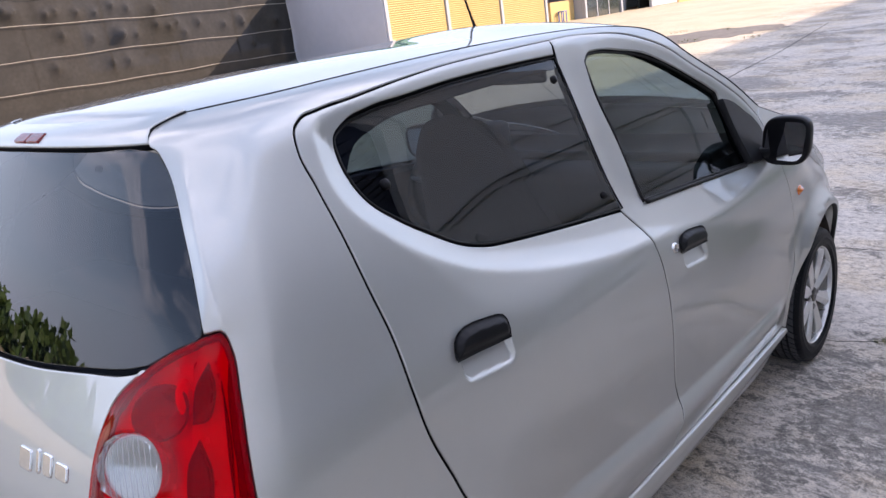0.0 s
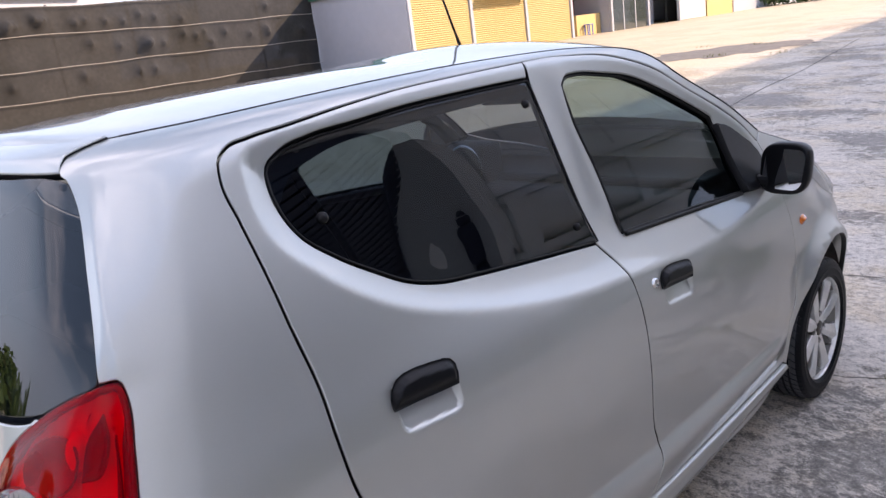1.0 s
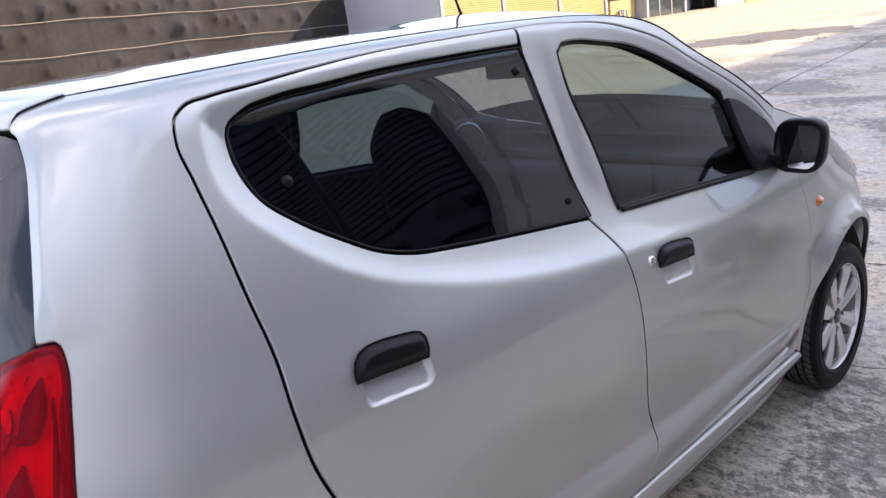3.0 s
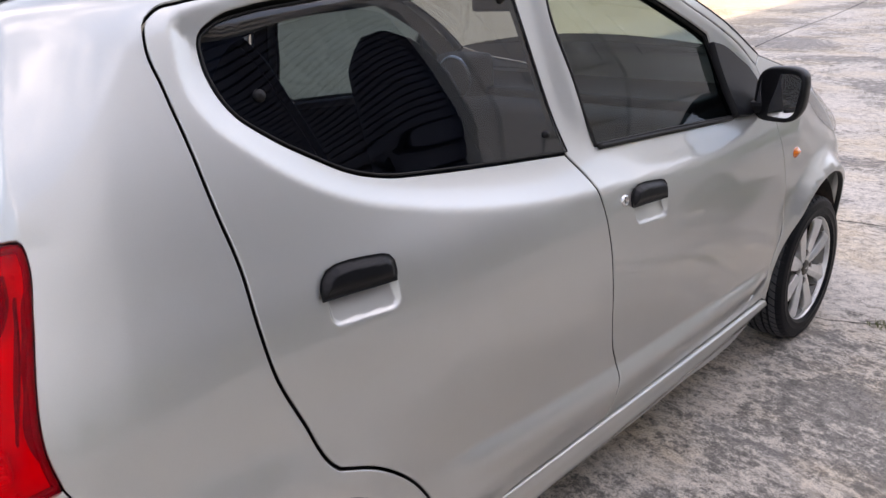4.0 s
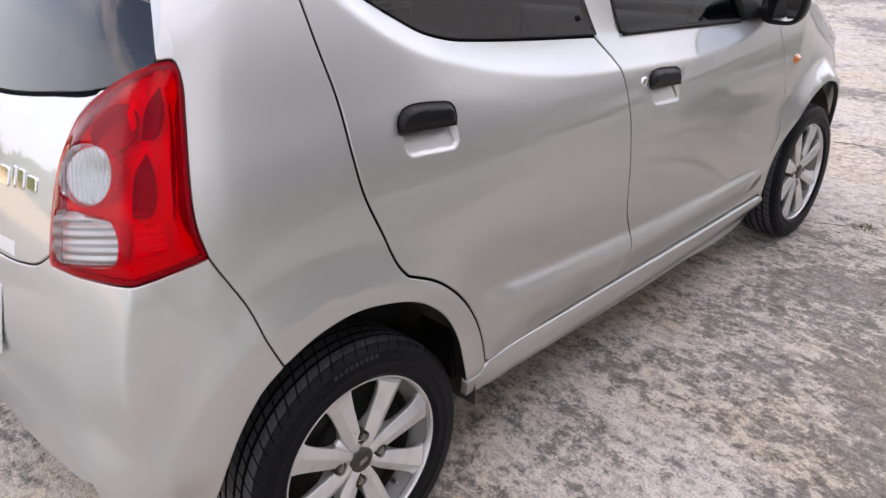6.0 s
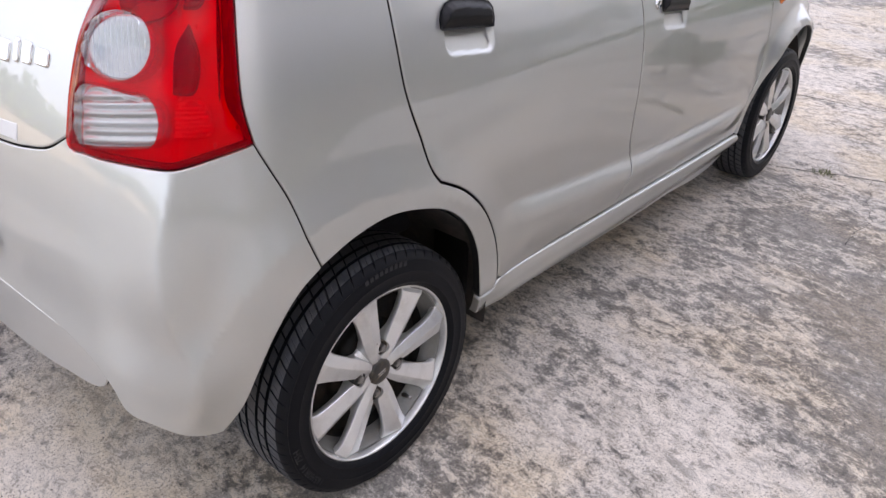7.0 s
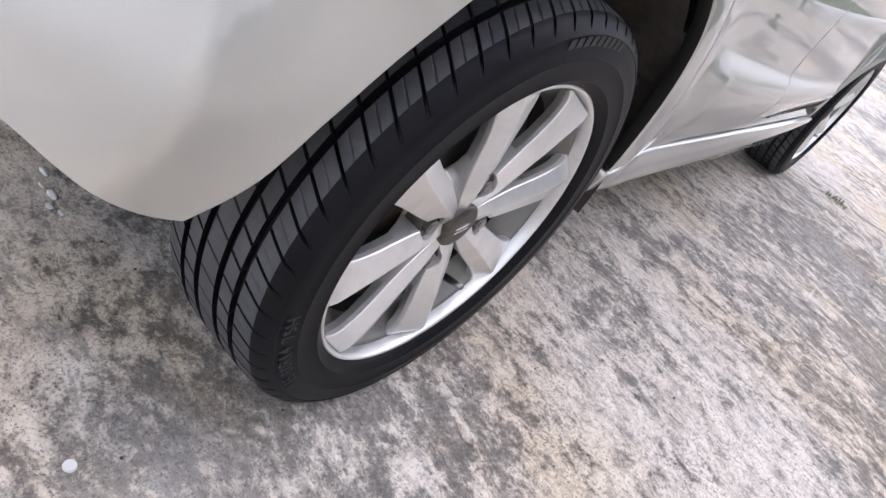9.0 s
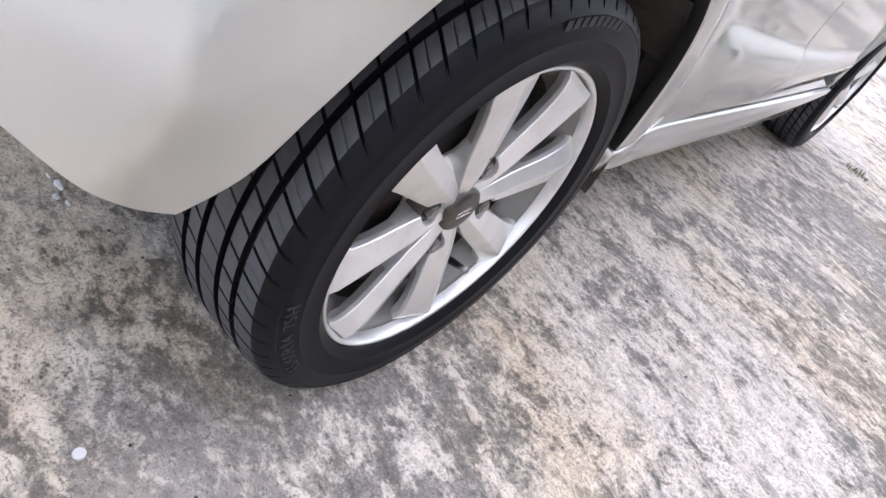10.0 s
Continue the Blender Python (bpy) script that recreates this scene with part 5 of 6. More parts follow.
    for facet in (loop([(-0.388, 1.025), (-0.378, 1.072), (-0.345, 1.102)], [(-0.345, 1.102), (-0.333, 1.068), (-0.350, 1.030), (-0.388, 1.025)], step=0.008),
                  loop([(-0.408, 0.912), (-0.404, 0.970), (-0.376, 1.006)], [(-0.376, 1.006), (-0.350, 0.965), (-0.358, 0.915), (-0.408, 0.912)], step=0.008),
                  loop([(-0.308, 0.90), (-0.314, 0.98), (-0.318, 1.075)], [(-0.318, 1.075), (-0.304, 0.99), (-0.308, 0.90)], step=0.008)):
        panel("lamp_facet", facet, LAMPDARK, lamp_body, off=lambda uv: -0.006 - 0.007 * ramp(distance(uv, facet), 0.0, 0.014), gap=0.0, mirror=mirror, lip=0.01, step=0.006)
    ribbed = loop([(-0.405, 0.852), (-0.402, 0.893), (-0.335, 0.897), (-0.322, 0.860), (-0.405, 0.852)], step=0.006)
    panel("ribbed_block", ribbed, LAMPRED, lamp_body, off=lambda uv: -0.006 + 0.0022 * np.sin(uv[:, 1] * 2 * np.pi / 0.0065), gap=0.0, mirror=mirror, lip=0.012, step=0.0022)
    bead("lens_rim", inset(lamp_line, 0.0065), -0.004, 0.0055, LAMPDARK, lamp_body, mirror)
    side_bar = loop([(-0.268, 0.862), (-0.276, 0.95), (-0.288, 1.06), (-0.300, 1.095)], [(-0.300, 1.095), (-0.306, 1.06), (-0.299, 0.97), (-0.290, 0.89), (-0.268, 0.862)])
    panel("side_reflector", side_bar, LAMPDARK, lamp_body, off=lambda uv: -0.011 + 0.003 * np.sin(uv[:, 1] * 90), gap=0.0, mirror=mirror, lip=0.01, step=0.006)
    # front wing repeater
    rep = np.array([(2.082 + 0.030 * math.cos(a), 0.776 + 0.018 * math.sin(a)) for a in np.linspace(0, 2 * np.pi, 24, endpoint=False)])
    panel("side_repeater", rep, AMBER, car, off=lambda uv: 0.002 + 0.011 * ramp(distance(uv, rep), 0.0, 0.018), gap=0.0, lip=0.006, step=0.005, mirror=mirror, label="small orange side indicator")
    head = loop([(2.19, 0.985), (2.35, 0.958), (2.50, 0.91), (2.70, 0.80)], [(2.70, 0.80), (2.72, 0.72), (2.55, 0.76), (2.40, 0.84), (2.28, 0.92), (2.19, 0.985)])
    lens_form = lambda uv: 0.003 + 0.018 * ramp(distance(uv, head), 0.0, 0.04)
    lamp_back = panel("headlamp", inset(head, 0.003), REFLECTOR, car, off=0.001, gap=0.0, mirror=mirror, lip=0.01, label="clear swept-back headlamp")
    panel("headlamp_lens", head, CLEARLENS, lamp_back, off=lens_form, gap=0.0, mirror=mirror, lip=0.02)

# door lock
p, nn = skin(np.array([[1.048, 0.885]]), 0.001)
v, f = revolve([(0.0, 0.003), (0.007, 0.003), (0.0075, 0.0048), (0.0125, 0.0044), (0.0145, 0.0), (0.0145, -0.006)], 24)
mesh_ob("door_lock", np.array(v) + p[0], f, CHROME, bpy.data.objects["front_door"], label="round metal key lock")

# model badge: plain chrome shapes
for i, (u, wd, hh) in enumerate(((-0.852, 0.044, 0.036), (-0.806, 0.014, 0.040), (-0.774, 0.030, 0.036), (-0.727, 0.040, 0.027))):
    panel("badge", rounded(u - wd / 2, u + wd / 2, 0.891 + 0.10 * (u + 0.85), 0.891 + hh + 0.10 * (u + 0.85), 0.007), CHROME, car, off=0.004, gap=0.0, lip=0.006, step=0.01, label="small chrome model badge")
panel("sticker", rounded(-0.98, -0.79, 0.768, 0.797, 0.003, 0.06), PLATE, car, off=0.0015, gap=0.0, lip=0.001, step=0.03, label="small white sticker")
panel("brake_lamp", rounded(MID + 0.001, -1.0, 1.449, 1.478, 0.008), HIGHLAMP, car, off=0.009, gap=0.0, lip=0.006, step=0.012, label="dark red high-level brake lamp")
panel("brake_lamp", rounded(MID + 0.001, -1.0, 1.449, 1.478, 0.008), HIGHLAMP, car, off=0.009, gap=0.0, lip=0.006, step=0.012, mirror=True)
plate = panel("number_plate", rounded(MID, -0.86, 0.56, 0.70, 0.006), PLATE, car, off=0.004, gap=0.0, lip=0.004, step=0.03, label="white number plate with dark bars")
for i in range(3):
    panel("plate_bar", rounded(-1.06 + i * 0.06, -1.02 + i * 0.06, 0.60, 0.66, 0.003), BLACK, plate, off=0.0056, gap=0.0, lip=0.001, step=0.03)

# roof, windscreen, bonnet
def across(us, v, crown, name, mat, n=24, off=0.0, label=""):
    """A sheet that spans the car from one side's skin to the other's."""
    e = body(np.array(us), np.broadcast_to(np.asarray(v, float), (len(us),)))
    verts, faces = [], []
    for p, c in zip(e, np.broadcast_to(np.asarray(crown, float), (len(us),))):
        for s in np.linspace(-1, 1, n + 1):
            verts.append((p[0] * s, p[1], p[2] + c * (1 - s * s) + off))
    for i in range(len(us) - 1):
        for j in range(n):
            a = i * (n + 1) + j
            faces.append((a, a + 1, a + n + 2, a + n + 1))
    return mesh_ob(name, verts, faces, mat, car, label=label)

us = np.r_[np.linspace(MID + 0.02, -0.45, 14), np.linspace(-0.42, 0.98, 30), np.linspace(1.0, 1.40, 12)]
rim_u = np.linspace(1.403, 1.965, 18)
rim_v = curve([0.97, 1.112, 1.236, 1.344, 1.472, 1.592, 1.738, 1.868, 1.965], [1.522, 1.505, 1.48, 1.455, 1.415, 1.345, 1.257, 1.172, 1.10])(rim_u)
rim_line = curve([0.5, 0.97, 1.112, 1.236, 1.344, 1.472, 1.592, 1.738, 1.868, 1.965], [1.53, 1.522, 1.505, 1.48, 1.455, 1.415, 1.345, 1.257, 1.172, 1.10])
across(us, np.minimum(1.53, rim_line(us)), 0.017 * ramp(us, MID, -0.55) + 0.002 + 0.03 * ramp(us, 0.8, 1.35), "roof", PAINT, off=0.001)
across(rim_u, rim_v, 0.062 - 0.032 * ramp(rim_u, 1.4, 1.7), "windscreen", SCREEN)
hood_u = np.linspace(1.965, 2.95, 20)
hood_v = curve([1.965, 2.15, 2.40, 2.62, 2.80, 2.95], [1.10, 1.04, 0.97, 0.88, 0.77, 0.62])(hood_u)
across(hood_u, hood_v, 0.06, "bonnet", PAINT)
e = body(np.full(12, 2.95), np.linspace(0.24, 0.62, 12))
mesh_ob("nose", [(s * p[0], p[1] + 0.06 * (1 - s * s), p[2]) for p in e for s in np.linspace(-1, 1, 13)], [(i * 13 + j, i * 13 + j + 1, i * 13 + j + 14, i * 13 + j + 13) for i in range(11) for j in range(12)], PAINT, car)
head_u = np.linspace(-0.40, 1.39, 18)
across(head_u, np.minimum(1.50, rim_line(head_u) - 0.02), 0.004 + 0.03 * ramp(head_u, 0.8, 1.35), "headliner", TRIM, off=-0.02)
v, f = tube([(-0.04, 1.335, 1.46), (-0.042, 1.31, 1.53), (-0.05, 1.18, 1.90)], [0.008, 0.004, 0.0022], 8)
antenna = mesh_ob("antenna", v, f, BLACK, car, label="thin black roof antenna")
v, f = revolve([(0.0, 0.0), (0.02, 0.0), (0.017, 0.008), (0.009, 0.024), (0.0, 0.026)], 20)
mesh_ob("base", [(y - 0.04, z + 1.34, x + 1.452) for x, y, z in v], f, BLACK, antenna)

# underbody, inner arches
part("underbody", boxed(-0.60, 0.60, 0.36, 2.0, 0.17, 0.30, 0.03), LINER, car)
for side in (1, -1):
    for yc in (0.0, 2.335):
        prof = np.linspace(radians(-8), radians(172), 40)
        xs = (0.46, 0.772 if yc == 0 else 0.70)
        vv = [(side * x, yc - 0.012 + 0.362 * math.cos(a), 0.277 + 0.362 * math.sin(a)) for a in prof for x in (xs[0], 0.62, xs[1] - 0.05 * max(0.0, -math.cos(a)))] + [(side * xs[0], yc, 0.277)]
        ff = [(i * 3 + j, i * 3 + j + 1, i * 3 + j + 4, i * 3 + j + 3) for i in range(39) for j in range(2)]
        ff += [(i * 3, i * 3 + 3, 120) for i in range(39)]
        mesh_ob("wheel_arch_liner", vv, ff, LINER, car)
    bm = boxed(side * 0.69 - 0.05, side * 0.69 + 0.05, 0.305, 0.318, 0.310, 0.50, 0.004)
    part("mud_guard", bm, SEAL, car, "black rubber flap ahead of the rear wheel")

# door mirrors
for side in (1, -1):
    c = Vector((0.795, 1.80, 1.015))
    bm = bmesh.new()
    bmesh.ops.create_uvsphere(bm, u_segments=28, v_segments=18, radius=1)
    for q in bm.verts:
        x, y, z = q.co
        sx = math.copysign(abs(x) ** 0.62, x) * 0.083
        sz = math.copysign(abs(z) ** 0.62, z) * 0.080
        sy = (y * 0.075 if y > 0 else max(y, -0.35) * 0.06)
        q.co = Vector((side * (c.x + sx + 0.012 * z), c.y + sy - 0.03 * (x if side > 0 else x), c.z + sz))
    mirror_ob = part("door_mirror", bm, BLACK, car, "black plastic door mirror", smooth=True)
    bm = bmesh.new()
    pts = rounded(-0.066, 0.066, -0.062, 0.062, 0.03)
    vs = [bm.verts.new((side * (c.x + a + 0.012 * b / 0.07), c.y - 0.0225 - 0.31 * a, c.z + b)) for a, b in pts]
    bm.faces.new(vs if side > 0 else vs[::-1])
    part("mirror_glass", bm, MIRROR, mirror_ob, "mirror glass")
    bm = boxed(min(side * 0.70, side * 0.78), max(side * 0.70, side * 0.78), 1.79, 1.86, 0.955, 0.99, 0.012)
    part("mirror_arm", bm, BLACK, mirror_ob)

# ---- wheels ----
R_TYRE = 0.277


def tyre_mesh(parent):
    """Tyre about its own x axis: grooved tread, slotted shoulders, bulged walls."""
    half = 0.086
    prof = [(0.192, -0.070), (0.199, -0.080), (0.222, -0.086), (0.246, -0.0845), (0.262, -0.079), (0.270, -0.072)]
    ribs = [-0.066, -0.058, -0.044, -0.0435, -0.0365, -0.036, -0.0195, -0.019, -0.012, -0.0115, 0.0115, 0.012, 0.019, 0.0195, 0.036, 0.0365, 0.0435, 0.044, 0.050, 0.053, 0.058, 0.066]
    groove = {-0.0435, -0.0365, -0.019, -0.012, 0.012, 0.019, 0.0365, 0.0435}
    tread = [(R_TYRE - 0.0065 - 0.0 if x in groove else R_TYRE - 0.004 * (x / 0.066) ** 4, x) for x in ribs]
    wall = [(0.270, 0.072), (0.262, 0.079), (0.2575, 0.0822), (0.2565, 0.0815), (0.254, 0.0825), (0.246, 0.0845), (0.2345, 0.0857), (0.2335, 0.0863), (0.2325, 0.0858), (0.222, 0.086), (0.2115, 0.0850), (0.2095, 0.0858), (0.2080, 0.0845), (0.203, 0.081), (0.1985, 0.0765), (0.196, 0.069)]
    prof = prof + tread + wall
    k = len(prof)
    blocks = 58
    stations = []
    for i in range(blocks):
        a = 2 * math.pi * i / blocks
        w = 2 * math.pi / blocks
        stations += [(a, 0), (a + 0.40 * w, 0), (a + 0.46 * w, 2), (a + 0.51 * w, 0), (a + 0.84 * w, 0), (a + 0.865 * w, 1), (a + 0.955 * w, 1), (a + 0.98 * w, 0)]
    verts = []
    for a, slot in stations:
        for r, x in prof:
            ax = abs(x)
            if 0.044 <= ax <= 0.0735 and r > 0.264 and slot == 1:
                r -= 0.006 if ax < 0.07 else 0.004
            if 0.046 <= ax <= 0.060 and r > 0.264 and slot == 2:
                r -= 0.002
            if ax <= 0.036 and ax > 0.02 and slot == 1 and r > 0.272:
                r -= 0.004
            lean = a + 1.6 * x + 6 * x * ax
            rr = r
            verts.append((x, rr * math.cos(lean), rr * math.sin(lean)))
    n = len(stations)
    faces, fm = [], []
    for i in range(n):
        for j in range(k - 1):
            faces.append((i * k + j, i * k + j + 1, ((i + 1) % n) * k + j + 1, ((i + 1) % n) * k + j))
            lo = min(prof[j][0], prof[j + 1][0])
            mid_x = (prof[j][1] + prof[j + 1][1]) / 2
            fm.append(1 if lo > 0.2705 and stations[i][1] != 1 and mid_x < 0.0665 else 0)
    # flat patch where it stands
    for q, (x, y, z) in enumerate(verts):
        if z < -0.2735:
            verts[q] = (x, y, -0.2735 + (z + 0.2735) * 0.2)
    ob = mesh_ob("tyre", verts, faces, TYRE, parent, mats=[TYRE, TREAD], face_mats=fm, label="black tubeless tyre with worn tread")
    ob.data.set_sharp_from_angle(angle=radians(28))
    return ob


def around(verts, x, r, start, flip=1):
    """Bends flat lettering round the tyre wall: across becomes angle, up becomes radius."""
    return [(x + c, (r + b) * math.cos(start - flip * a / r), (r + b) * math.sin(start - flip * a / r)) for a, b, c in verts]


def lettering(text, size):
    data = bpy.data.curves.new("letters", "FONT")
    data.body, data.size, data.extrude, data.resolution_u = text, size, 0.0009, 2
    ob = new("letters", data)
    me = bpy.data.meshes.new_from_object(ob.evaluated_get(bpy.context.evaluated_depsgraph_get()))
    bpy.data.objects.remove(ob)
    return me


def wheel(at, turn, side=1):
    """Rim with eight spokes; tyre, cap, bolts and valve are parts of it."""
    hub = thing("wheel", "", "")
    del_keys = [key for key in hub.keys()]
    for key in del_keys:
        del hub[key]
    hub.parent = car
    hub.matrix_basis = pose(*at, 0, 0, 0 if side > 0 else 180) @ pose(0, 0, 0, turn, 0, 0)
    tyre = tyre_mesh(hub)
    tyre.matrix_basis = pose(0, 0, 0, -turn, 0, 0)
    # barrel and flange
    # the shade deep behind the spokes is put into the well's dark colour
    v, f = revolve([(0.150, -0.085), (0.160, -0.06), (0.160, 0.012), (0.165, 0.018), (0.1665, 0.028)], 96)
    mesh_ob("rim_well", v, [q[::-1] for q in f], BRAKE, hub, label="brake-dusted inside of the rim with its shade painted in")
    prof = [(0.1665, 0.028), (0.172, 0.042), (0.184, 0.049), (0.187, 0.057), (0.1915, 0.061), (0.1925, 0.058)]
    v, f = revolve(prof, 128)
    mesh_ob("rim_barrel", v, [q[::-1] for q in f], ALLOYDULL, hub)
    v, f = revolve([(0.1910, 0.060), (0.1918, 0.0665), (0.1930, 0.0735), (0.1943, 0.0765), (0.1962, 0.0772), (0.198, 0.0755), (0.1985, 0.071), (0.195, 0.064)], 128)
    mesh_ob("rim_flange", v, [q[::-1] for q in f], ALLOY, hub, label="scuffed silver rim edge")
    # spokes: a ridge between two sloping faces, widening to the rim, with undercut flanks
    rs = [0.026, 0.034, 0.040, 0.045, 0.050, 0.055, 0.060, 0.065, 0.070, 0.080, 0.105, 0.130, 0.152, 0.170, 0.182, 0.191]
    wide = np.interp(rs, [0.024, 0.040, 0.058, 0.080, 0.105, 0.130, 0.152, 0.170, 0.182, 0.191], [0.0105, 0.0145, 0.0185, 0.0220, 0.0240, 0.0256, 0.0277, 0.0305, 0.0345, 0.0400])
    face = np.interp(rs, [0.024, 0.040, 0.058, 0.080, 0.105, 0.130, 0.152, 0.170, 0.182, 0.191], [0.0620, 0.0650, 0.0675, 0.0698, 0.0720, 0.0742, 0.0757, 0.0765, 0.0765, 0.0740])
    for i in range(8):
        vv, ff = [], []
        lean = 0.30 if i % 2 else -0.30  # the ridge runs off towards the neighbour of its pair
        for r, w, x in zip(rs, wide, face):
            notch = 0.0158 ** 2 - (r - 0.0520) ** 2  # the round pocket of the bolt bites into one flank
            cut = min(w, 0.0212 - math.sqrt(notch)) if notch > 0 else w
            wa, wb = (cut, w) if i % 2 else (w, cut)
            ridge = lean * w * (0.2 + 0.8 * (r - 0.024) / 0.167)
            ridge = min(max(ridge, -wa * 0.6), wb * 0.6)
            da, db = 0.40 * wa, 0.40 * wb
            flare = float(np.interp(r, [0.066, 0.076, 0.092, 0.112, 0.165, 0.191], [1.0, 1.10, 1.02, 0.84, 0.82, 0.95]))
            deep = float(np.interp(r, [0.07, 0.10], [0.028, 0.016]))
            sect = [(-wa * flare, x - da - deep), (-wa * 1.01, x - da - 0.006), (-wa, x - da - 0.0008), (-wa * 0.97, x - da + 0.0004), (ridge - 0.0012, x - 0.0004), (ridge + 0.0012, x - 0.0004), (wb * 0.97, x - db + 0.0004), (wb, x - db - 0.0008), (wb * 1.01, x - db - 0.006), (wb * flare, x - db - deep)]
            for c, xx in sect:
                vv.append((xx, c, math.sqrt(max(r * r - c * c, 1e-6))))
        s = 10
        for a in range(len(rs) - 1):
            for b in range(s - 1):
                ff.append((a * s + b, (a + 1) * s + b, (a + 1) * s + b + 1, a * s + b + 1))
            ff.append((a * s + s - 1, (a + 1) * s + s - 1, (a + 1) * s, a * s))
        ff.append(tuple(range(s)))
        ff.append(tuple((len(rs) - 1) * s + b for b in range(s - 1, -1, -1)))
        a = 2 * math.pi * i / 8
        vv = [(x, y * math.cos(a) - z * math.sin(a), y * math.sin(a) + z * math.cos(a)) for x, y, z in vv]
        ob = mesh_ob("spoke", vv, ff, ALLOY, hub)
        ob.data.set_sharp_from_angle(angle=radians(16))
    v, f = revolve([(0.0, 0.056), (0.028, 0.058), (0.036, 0.0560), (0.050, 0.050), (0.064, 0.042), (0.070, 0.030), (0.071, 0.01)], 64)
    mesh_ob("hub_face", v, [q[::-1] for q in f], ALLOY, hub)
    v, f = revolve([(0.0, 0.0680), (0.020, 0.0674), (0.0262, 0.0658), (0.0290, 0.0632), (0.0296, 0.055)], 48)
    cap = mesh_ob("centre_cap", v, [q[::-1] for q in f], CAPGREY, hub, label="worn dark grey centre cap")
    bm = boxed(0.0676, 0.0688, -0.011, 0.011, 0.002, 0.0045, 0.0008)
    box(bm, 0.0676, 0.0688, -0.011, 0.011, -0.0045, -0.002, 0.0008)
    part("emblem", bm, CHROME, cap)
    for i in range(4):
        a = 2 * math.pi * (i + 0.75) / 4
        y, z = 0.055 * math.cos(a), 0.055 * math.sin(a)
        # dark grey gives the wells the shade of deep holes
        v, f = revolve([(0.0, 0.0520), (0.0138, 0.0520), (0.0146, 0.0570), (0.0156, 0.0585), (0.0166, 0.0575), (0.0170, 0.036)], 28)
        mesh_ob("bolt_well", [(p[0], p[1] + y, p[2] + z) for p in v], [q[::-1] for q in f], CAPGREY, hub)
        bm = bmesh.new()
        bmesh.ops.create_cone(bm, cap_ends=True, segments=6, radius1=0.0102, radius2=0.0092, depth=0.016)
        bmesh.ops.bevel(bm, geom=[e for e in bm.edges if all(q.co.z > 0 for q in e.verts)], offset=0.002, segments=2, affect="EDGES")
        bmesh.ops.transform(bm, verts=bm.verts, matrix=Matrix.Translation((0.0565, y, z)) @ Matrix.Rotation(radians(90), 4, "Y"))
        part("wheel_bolt", bm, STEEL, hub)
    a = radians(-67.5)
    v, f = tube([(0.048, 0.150 * math.cos(a), 0.150 * math.sin(a)), (0.066, 0.140 * math.cos(a), 0.140 * math.sin(a)), (0.078, 0.133 * math.cos(a), 0.133 * math.sin(a))], [0.0055, 0.0045, 0.0042], 12)
    mesh_ob("valve", v, f, STEEL, hub)
    v, f = revolve([(0.0, 0.030), (0.10, 0.030), (0.104, 0.024), (0.106, -0.05), (0.0, -0.05)], 48)
    # dark disc added so that the gaps between the spokes look shaded
    mesh_ob("gap_shade_disc", *[(lambda q: (q[0], [g[::-1] for g in q[1]]))(revolve([(0.0, 0.016), (0.155, 0.012), (0.158, 0.0)], 64))][0], BRAKE, hub)
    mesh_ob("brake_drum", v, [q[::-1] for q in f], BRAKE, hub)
    # raised marks on the wall
    if side > 0 and at[1] < 1:
        me = lettering("165/60R14  75H", 0.0205)
        co = around([tuple(q.co) for q in me.vertices], 0.0846, 0.2390, radians(-139), 1)
        ob = mesh_ob("size_marking", co, [tuple(p.vertices) for p in me.polygons], MARK, hub, smooth=False, label="raised tyre size marking")
        ob.matrix_basis = pose(0, 0, 0, -turn, 0, 0)
        for i in range(9):
            vv = [(a, b, c) for c in (0.0, 0.0007) for a, b in ((0, 0), (0.0085, 0), (0.0085, 0.014), (0, 0.014))]
            co = around([(q[0] + i * 0.0125, q[1], q[2]) for q in vv], 0.0836, 0.2430, radians(103), 1)
            ob = mesh_ob("raised_mark", co, [(0, 1, 2, 3), (7, 6, 5, 4), (0, 4, 5, 1), (1, 5, 6, 2), (2, 6, 7, 3), (3, 7, 4, 0)], MARK, hub, smooth=False)
            ob.matrix_basis = pose(0, 0, 0, -turn, 0, 0)
    return hub


wheel((0.706, 0.0, R_TYRE - 0.003), 13, 1)
for y, z, ry, rz, dx in ((-0.0209, 0.3601, 0.0055, 0.0035, 0.0), (-0.012, 0.352, 0.002, 0.0015, -0.001)):
    vv = [(0.7752 + dx, y, z)] + [(0.7735 + dx, y + ry * math.cos(a) * (1 + 0.25 * math.sin(3 * a)), z + rz * math.sin(a)) for a in np.linspace(0, 2 * np.pi, 14, endpoint=False)]
    mesh_ob("paint_chip", vv, [(0, 1 + i, 1 + (i + 1) % 14) for i in range(14)], CAPGREY, car, label="small dark chip in the alloy")
wheel((0.664, 2.335, R_TYRE - 0.003), 20, 1)
wheel((-0.706, 0.0, R_TYRE - 0.003), 0, -1)
wheel((-0.664, 2.335, R_TYRE - 0.003), 0, -1)

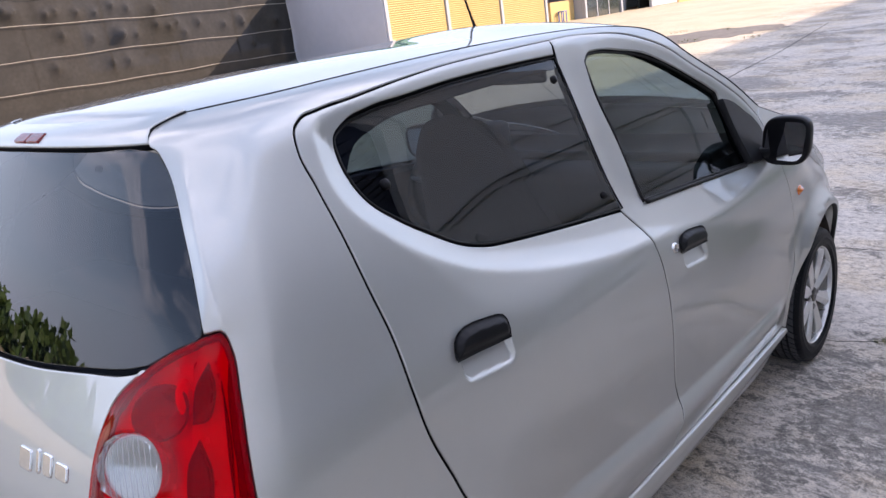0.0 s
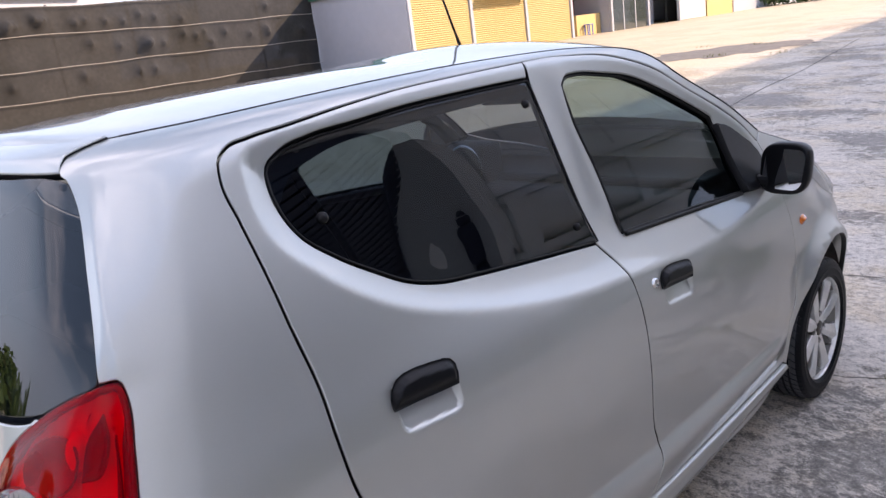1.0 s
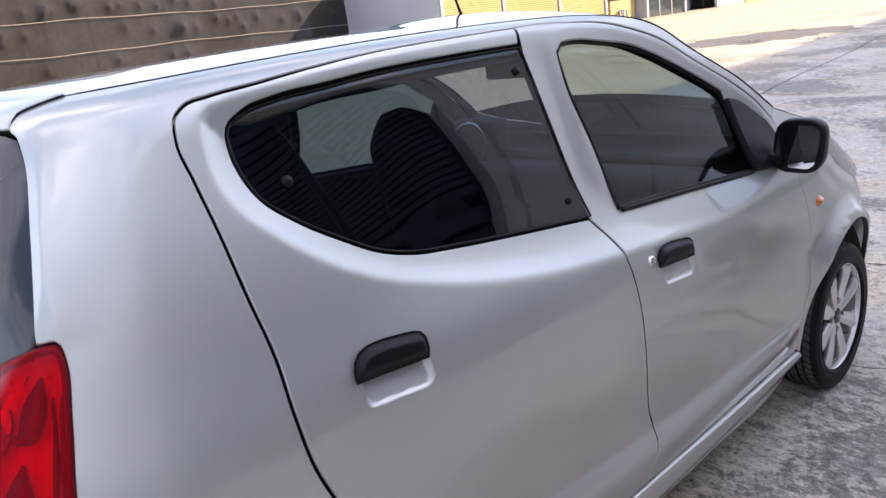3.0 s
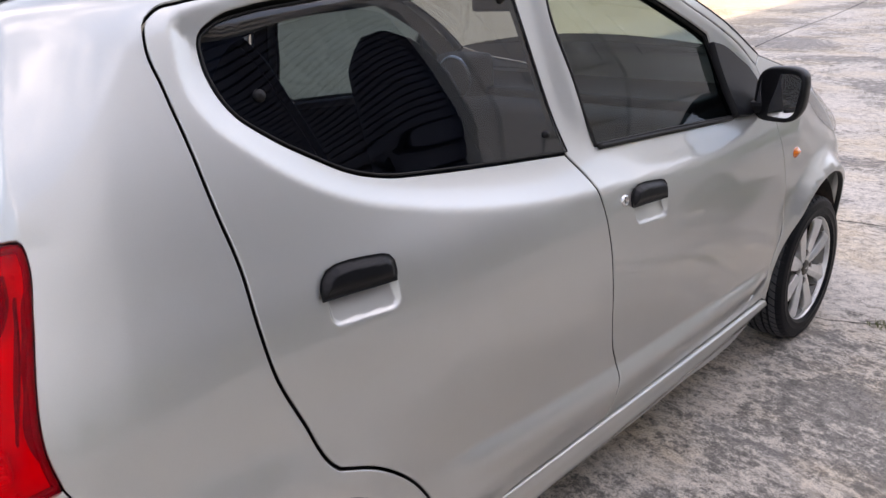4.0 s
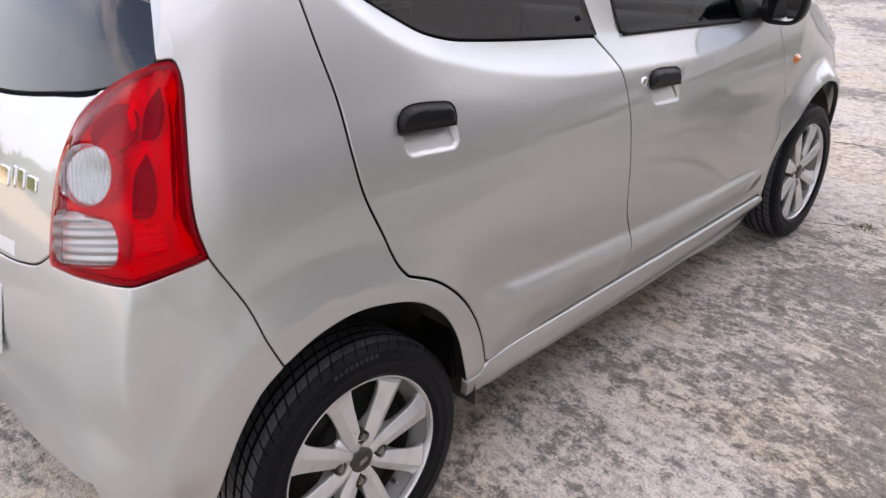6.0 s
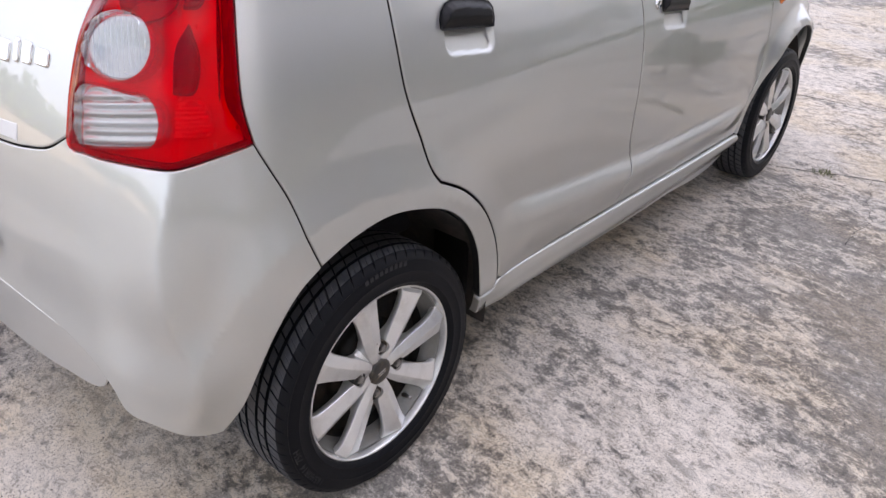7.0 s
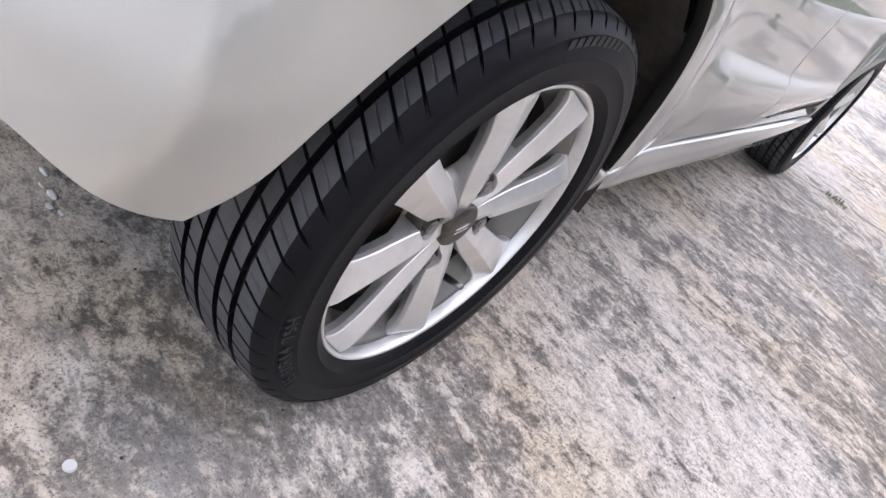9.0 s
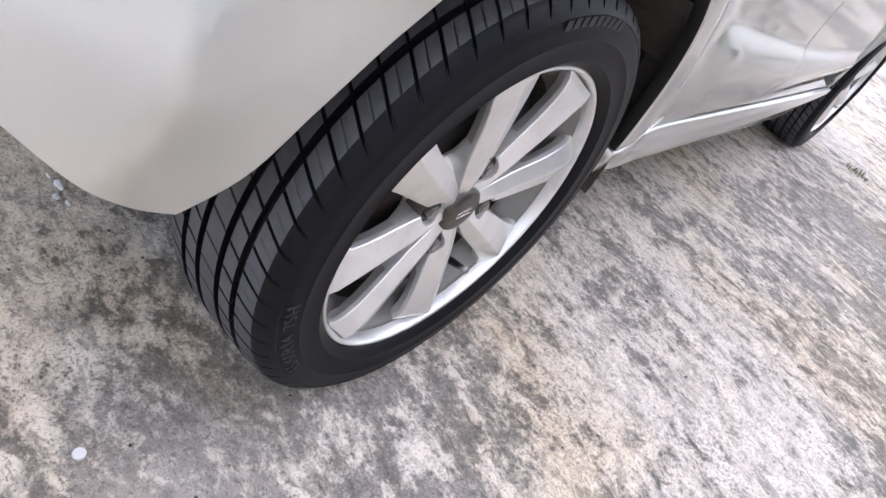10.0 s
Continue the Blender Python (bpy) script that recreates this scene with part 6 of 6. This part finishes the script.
# ---- cabin ----
def seat(x):
    """Front seat: rounded back with the head restraint drawn up out of it, paler edge, cushion."""
    s = part("front_seat", boxed(x - 0.23, x + 0.23, 0.92, 1.36, 0.42, 0.60, 0.05, 3), CLOTH, car, "dark grey cloth front seat", smooth=True)
    for kind, mat, grow, thick in (("backrest", CLOTH, 0.0, 0.055), ("bolster", CLOTH2, 0.012, 0.040)):
        nu, nv = 24, 48
        verts, faces = [], []
        for sheet in (-1, 1):
            for i in range(nv + 1):
                t = i / nv
                half = (0.235 - 0.085 * ramp(t, 0.45, 0.95)) * math.sqrt(max(0.0, 1 - max(0.0, (t - 0.80) / 0.20) ** 2.4)) + grow
                z = 0.55 + (0.745 + grow) * t
                y0 = 0.95 - 0.28 * t + (0.020 if kind == "bolster" else 0)
                for j in range(nu + 1):
                    a = -1 + 2 * j / nu
                    edge = (1 - abs(a) ** 4) * (1 - ramp(t, 0.88, 1.0))
                    verts.append((x + a * half, y0 + sheet * thick * edge, z))
        k = (nv + 1) * (nu + 1)
        for sh in (0, 1):
            for i in range(nv):
                for j in range(nu):
                    q = sh * k + i * (nu + 1) + j
                    f = (q, q + 1, q + nu + 2, q + nu + 1)
                    faces.append(f if sh == 0 else f[::-1])
        mesh_ob(kind, verts, faces, mat, s)
    return s


seat(0.36)
seat(-0.36)
part("rear_bench", boxed(-0.56, 0.56, -0.02, 0.16, 0.45, 1.02, 0.05, 3), CLOTH, car, "dark grey cloth rear bench", smooth=True)
part("rear_cushion", boxed(-0.56, 0.56, 0.10, 0.62, 0.40, 0.56, 0.05, 3), CLOTH, car, smooth=True)
part("parcel_shelf", boxed(-0.52, 0.52, -0.27, 0.0, 0.96, 0.98, 0.008), TRIM, car)
part("cabin_floor", boxed(-0.62, 0.62, -0.1, 2.0, 0.30, 0.33), TRIM, car)
part("dashboard", boxed(-0.62, 0.62, 1.52, 2.0, 0.62, 0.97, 0.06, 3), TRIM, car, "dark grey dashboard", smooth=True)
part("dash_top", boxed(-0.60, 0.60, 1.66, 2.02, 0.95, 1.0, 0.02, 3), BLACK, car, smooth=True)
ring = [(-0.34 + 0.082 * math.cos(a), 1.60, 1.03 + 0.082 * math.sin(a)) for a in np.linspace(0, 2 * np.pi, 40, endpoint=False)]
v, f = tube(ring, 0.006, 8, True)
pod = mesh_ob("instrument_ring", v, f, CHROME, car, label="round silver-edged instrument pod")
part("instrument_pod", boxed(-0.45, -0.23, 1.602, 1.72, 0.93, 1.12, 0.04, 3), TRIM, pod, smooth=True)
c, tilt = np.array((-0.34, 1.40, 0.93)), radians(28)
ring = [(c[0] + 0.18 * math.cos(a), c[1] + 0.18 * math.sin(a) * math.sin(tilt), c[2] + 0.18 * math.sin(a) * math.cos(tilt)) for a in np.linspace(0, 2 * np.pi, 48, endpoint=False)]
v, f = tube(ring, 0.014, 10, True)
sw = mesh_ob("steering_wheel", v, f, BLACK, car, label="black steering wheel with silver spoke trim")
part("wheel_boss", boxed(c[0] - 0.06, c[0] + 0.06, c[1] - 0.02, c[1] + 0.05, c[2] - 0.06, c[2] + 0.05, 0.02, 3), BLACK, sw, smooth=True)
for dx in (-1, 1):
    v, f = tube([(c[0] + dx * 0.05, c[1], c[2]), (c[0] + dx * 0.12, c[1] - 0.005, c[2] + 0.01), (c[0] + dx * 0.178, c[1], c[2] + 0.015)], [0.014, 0.011, 0.009], 8)
    mesh_ob("wheel_spoke", v, f, ALLOYDULL, sw)
v, f = tube([(0.0, 1.55, 1.36), (0.0, 1.50, 1.34)], 0.008, 8)
m_ = mesh_ob("rear_view_mirror", v, f, BLACK, car)
part("mirror_shell", boxed(-0.11, 0.11, 1.47, 1.50, 1.28, 1.345, 0.014, 3), BLACK, m_, smooth=True)
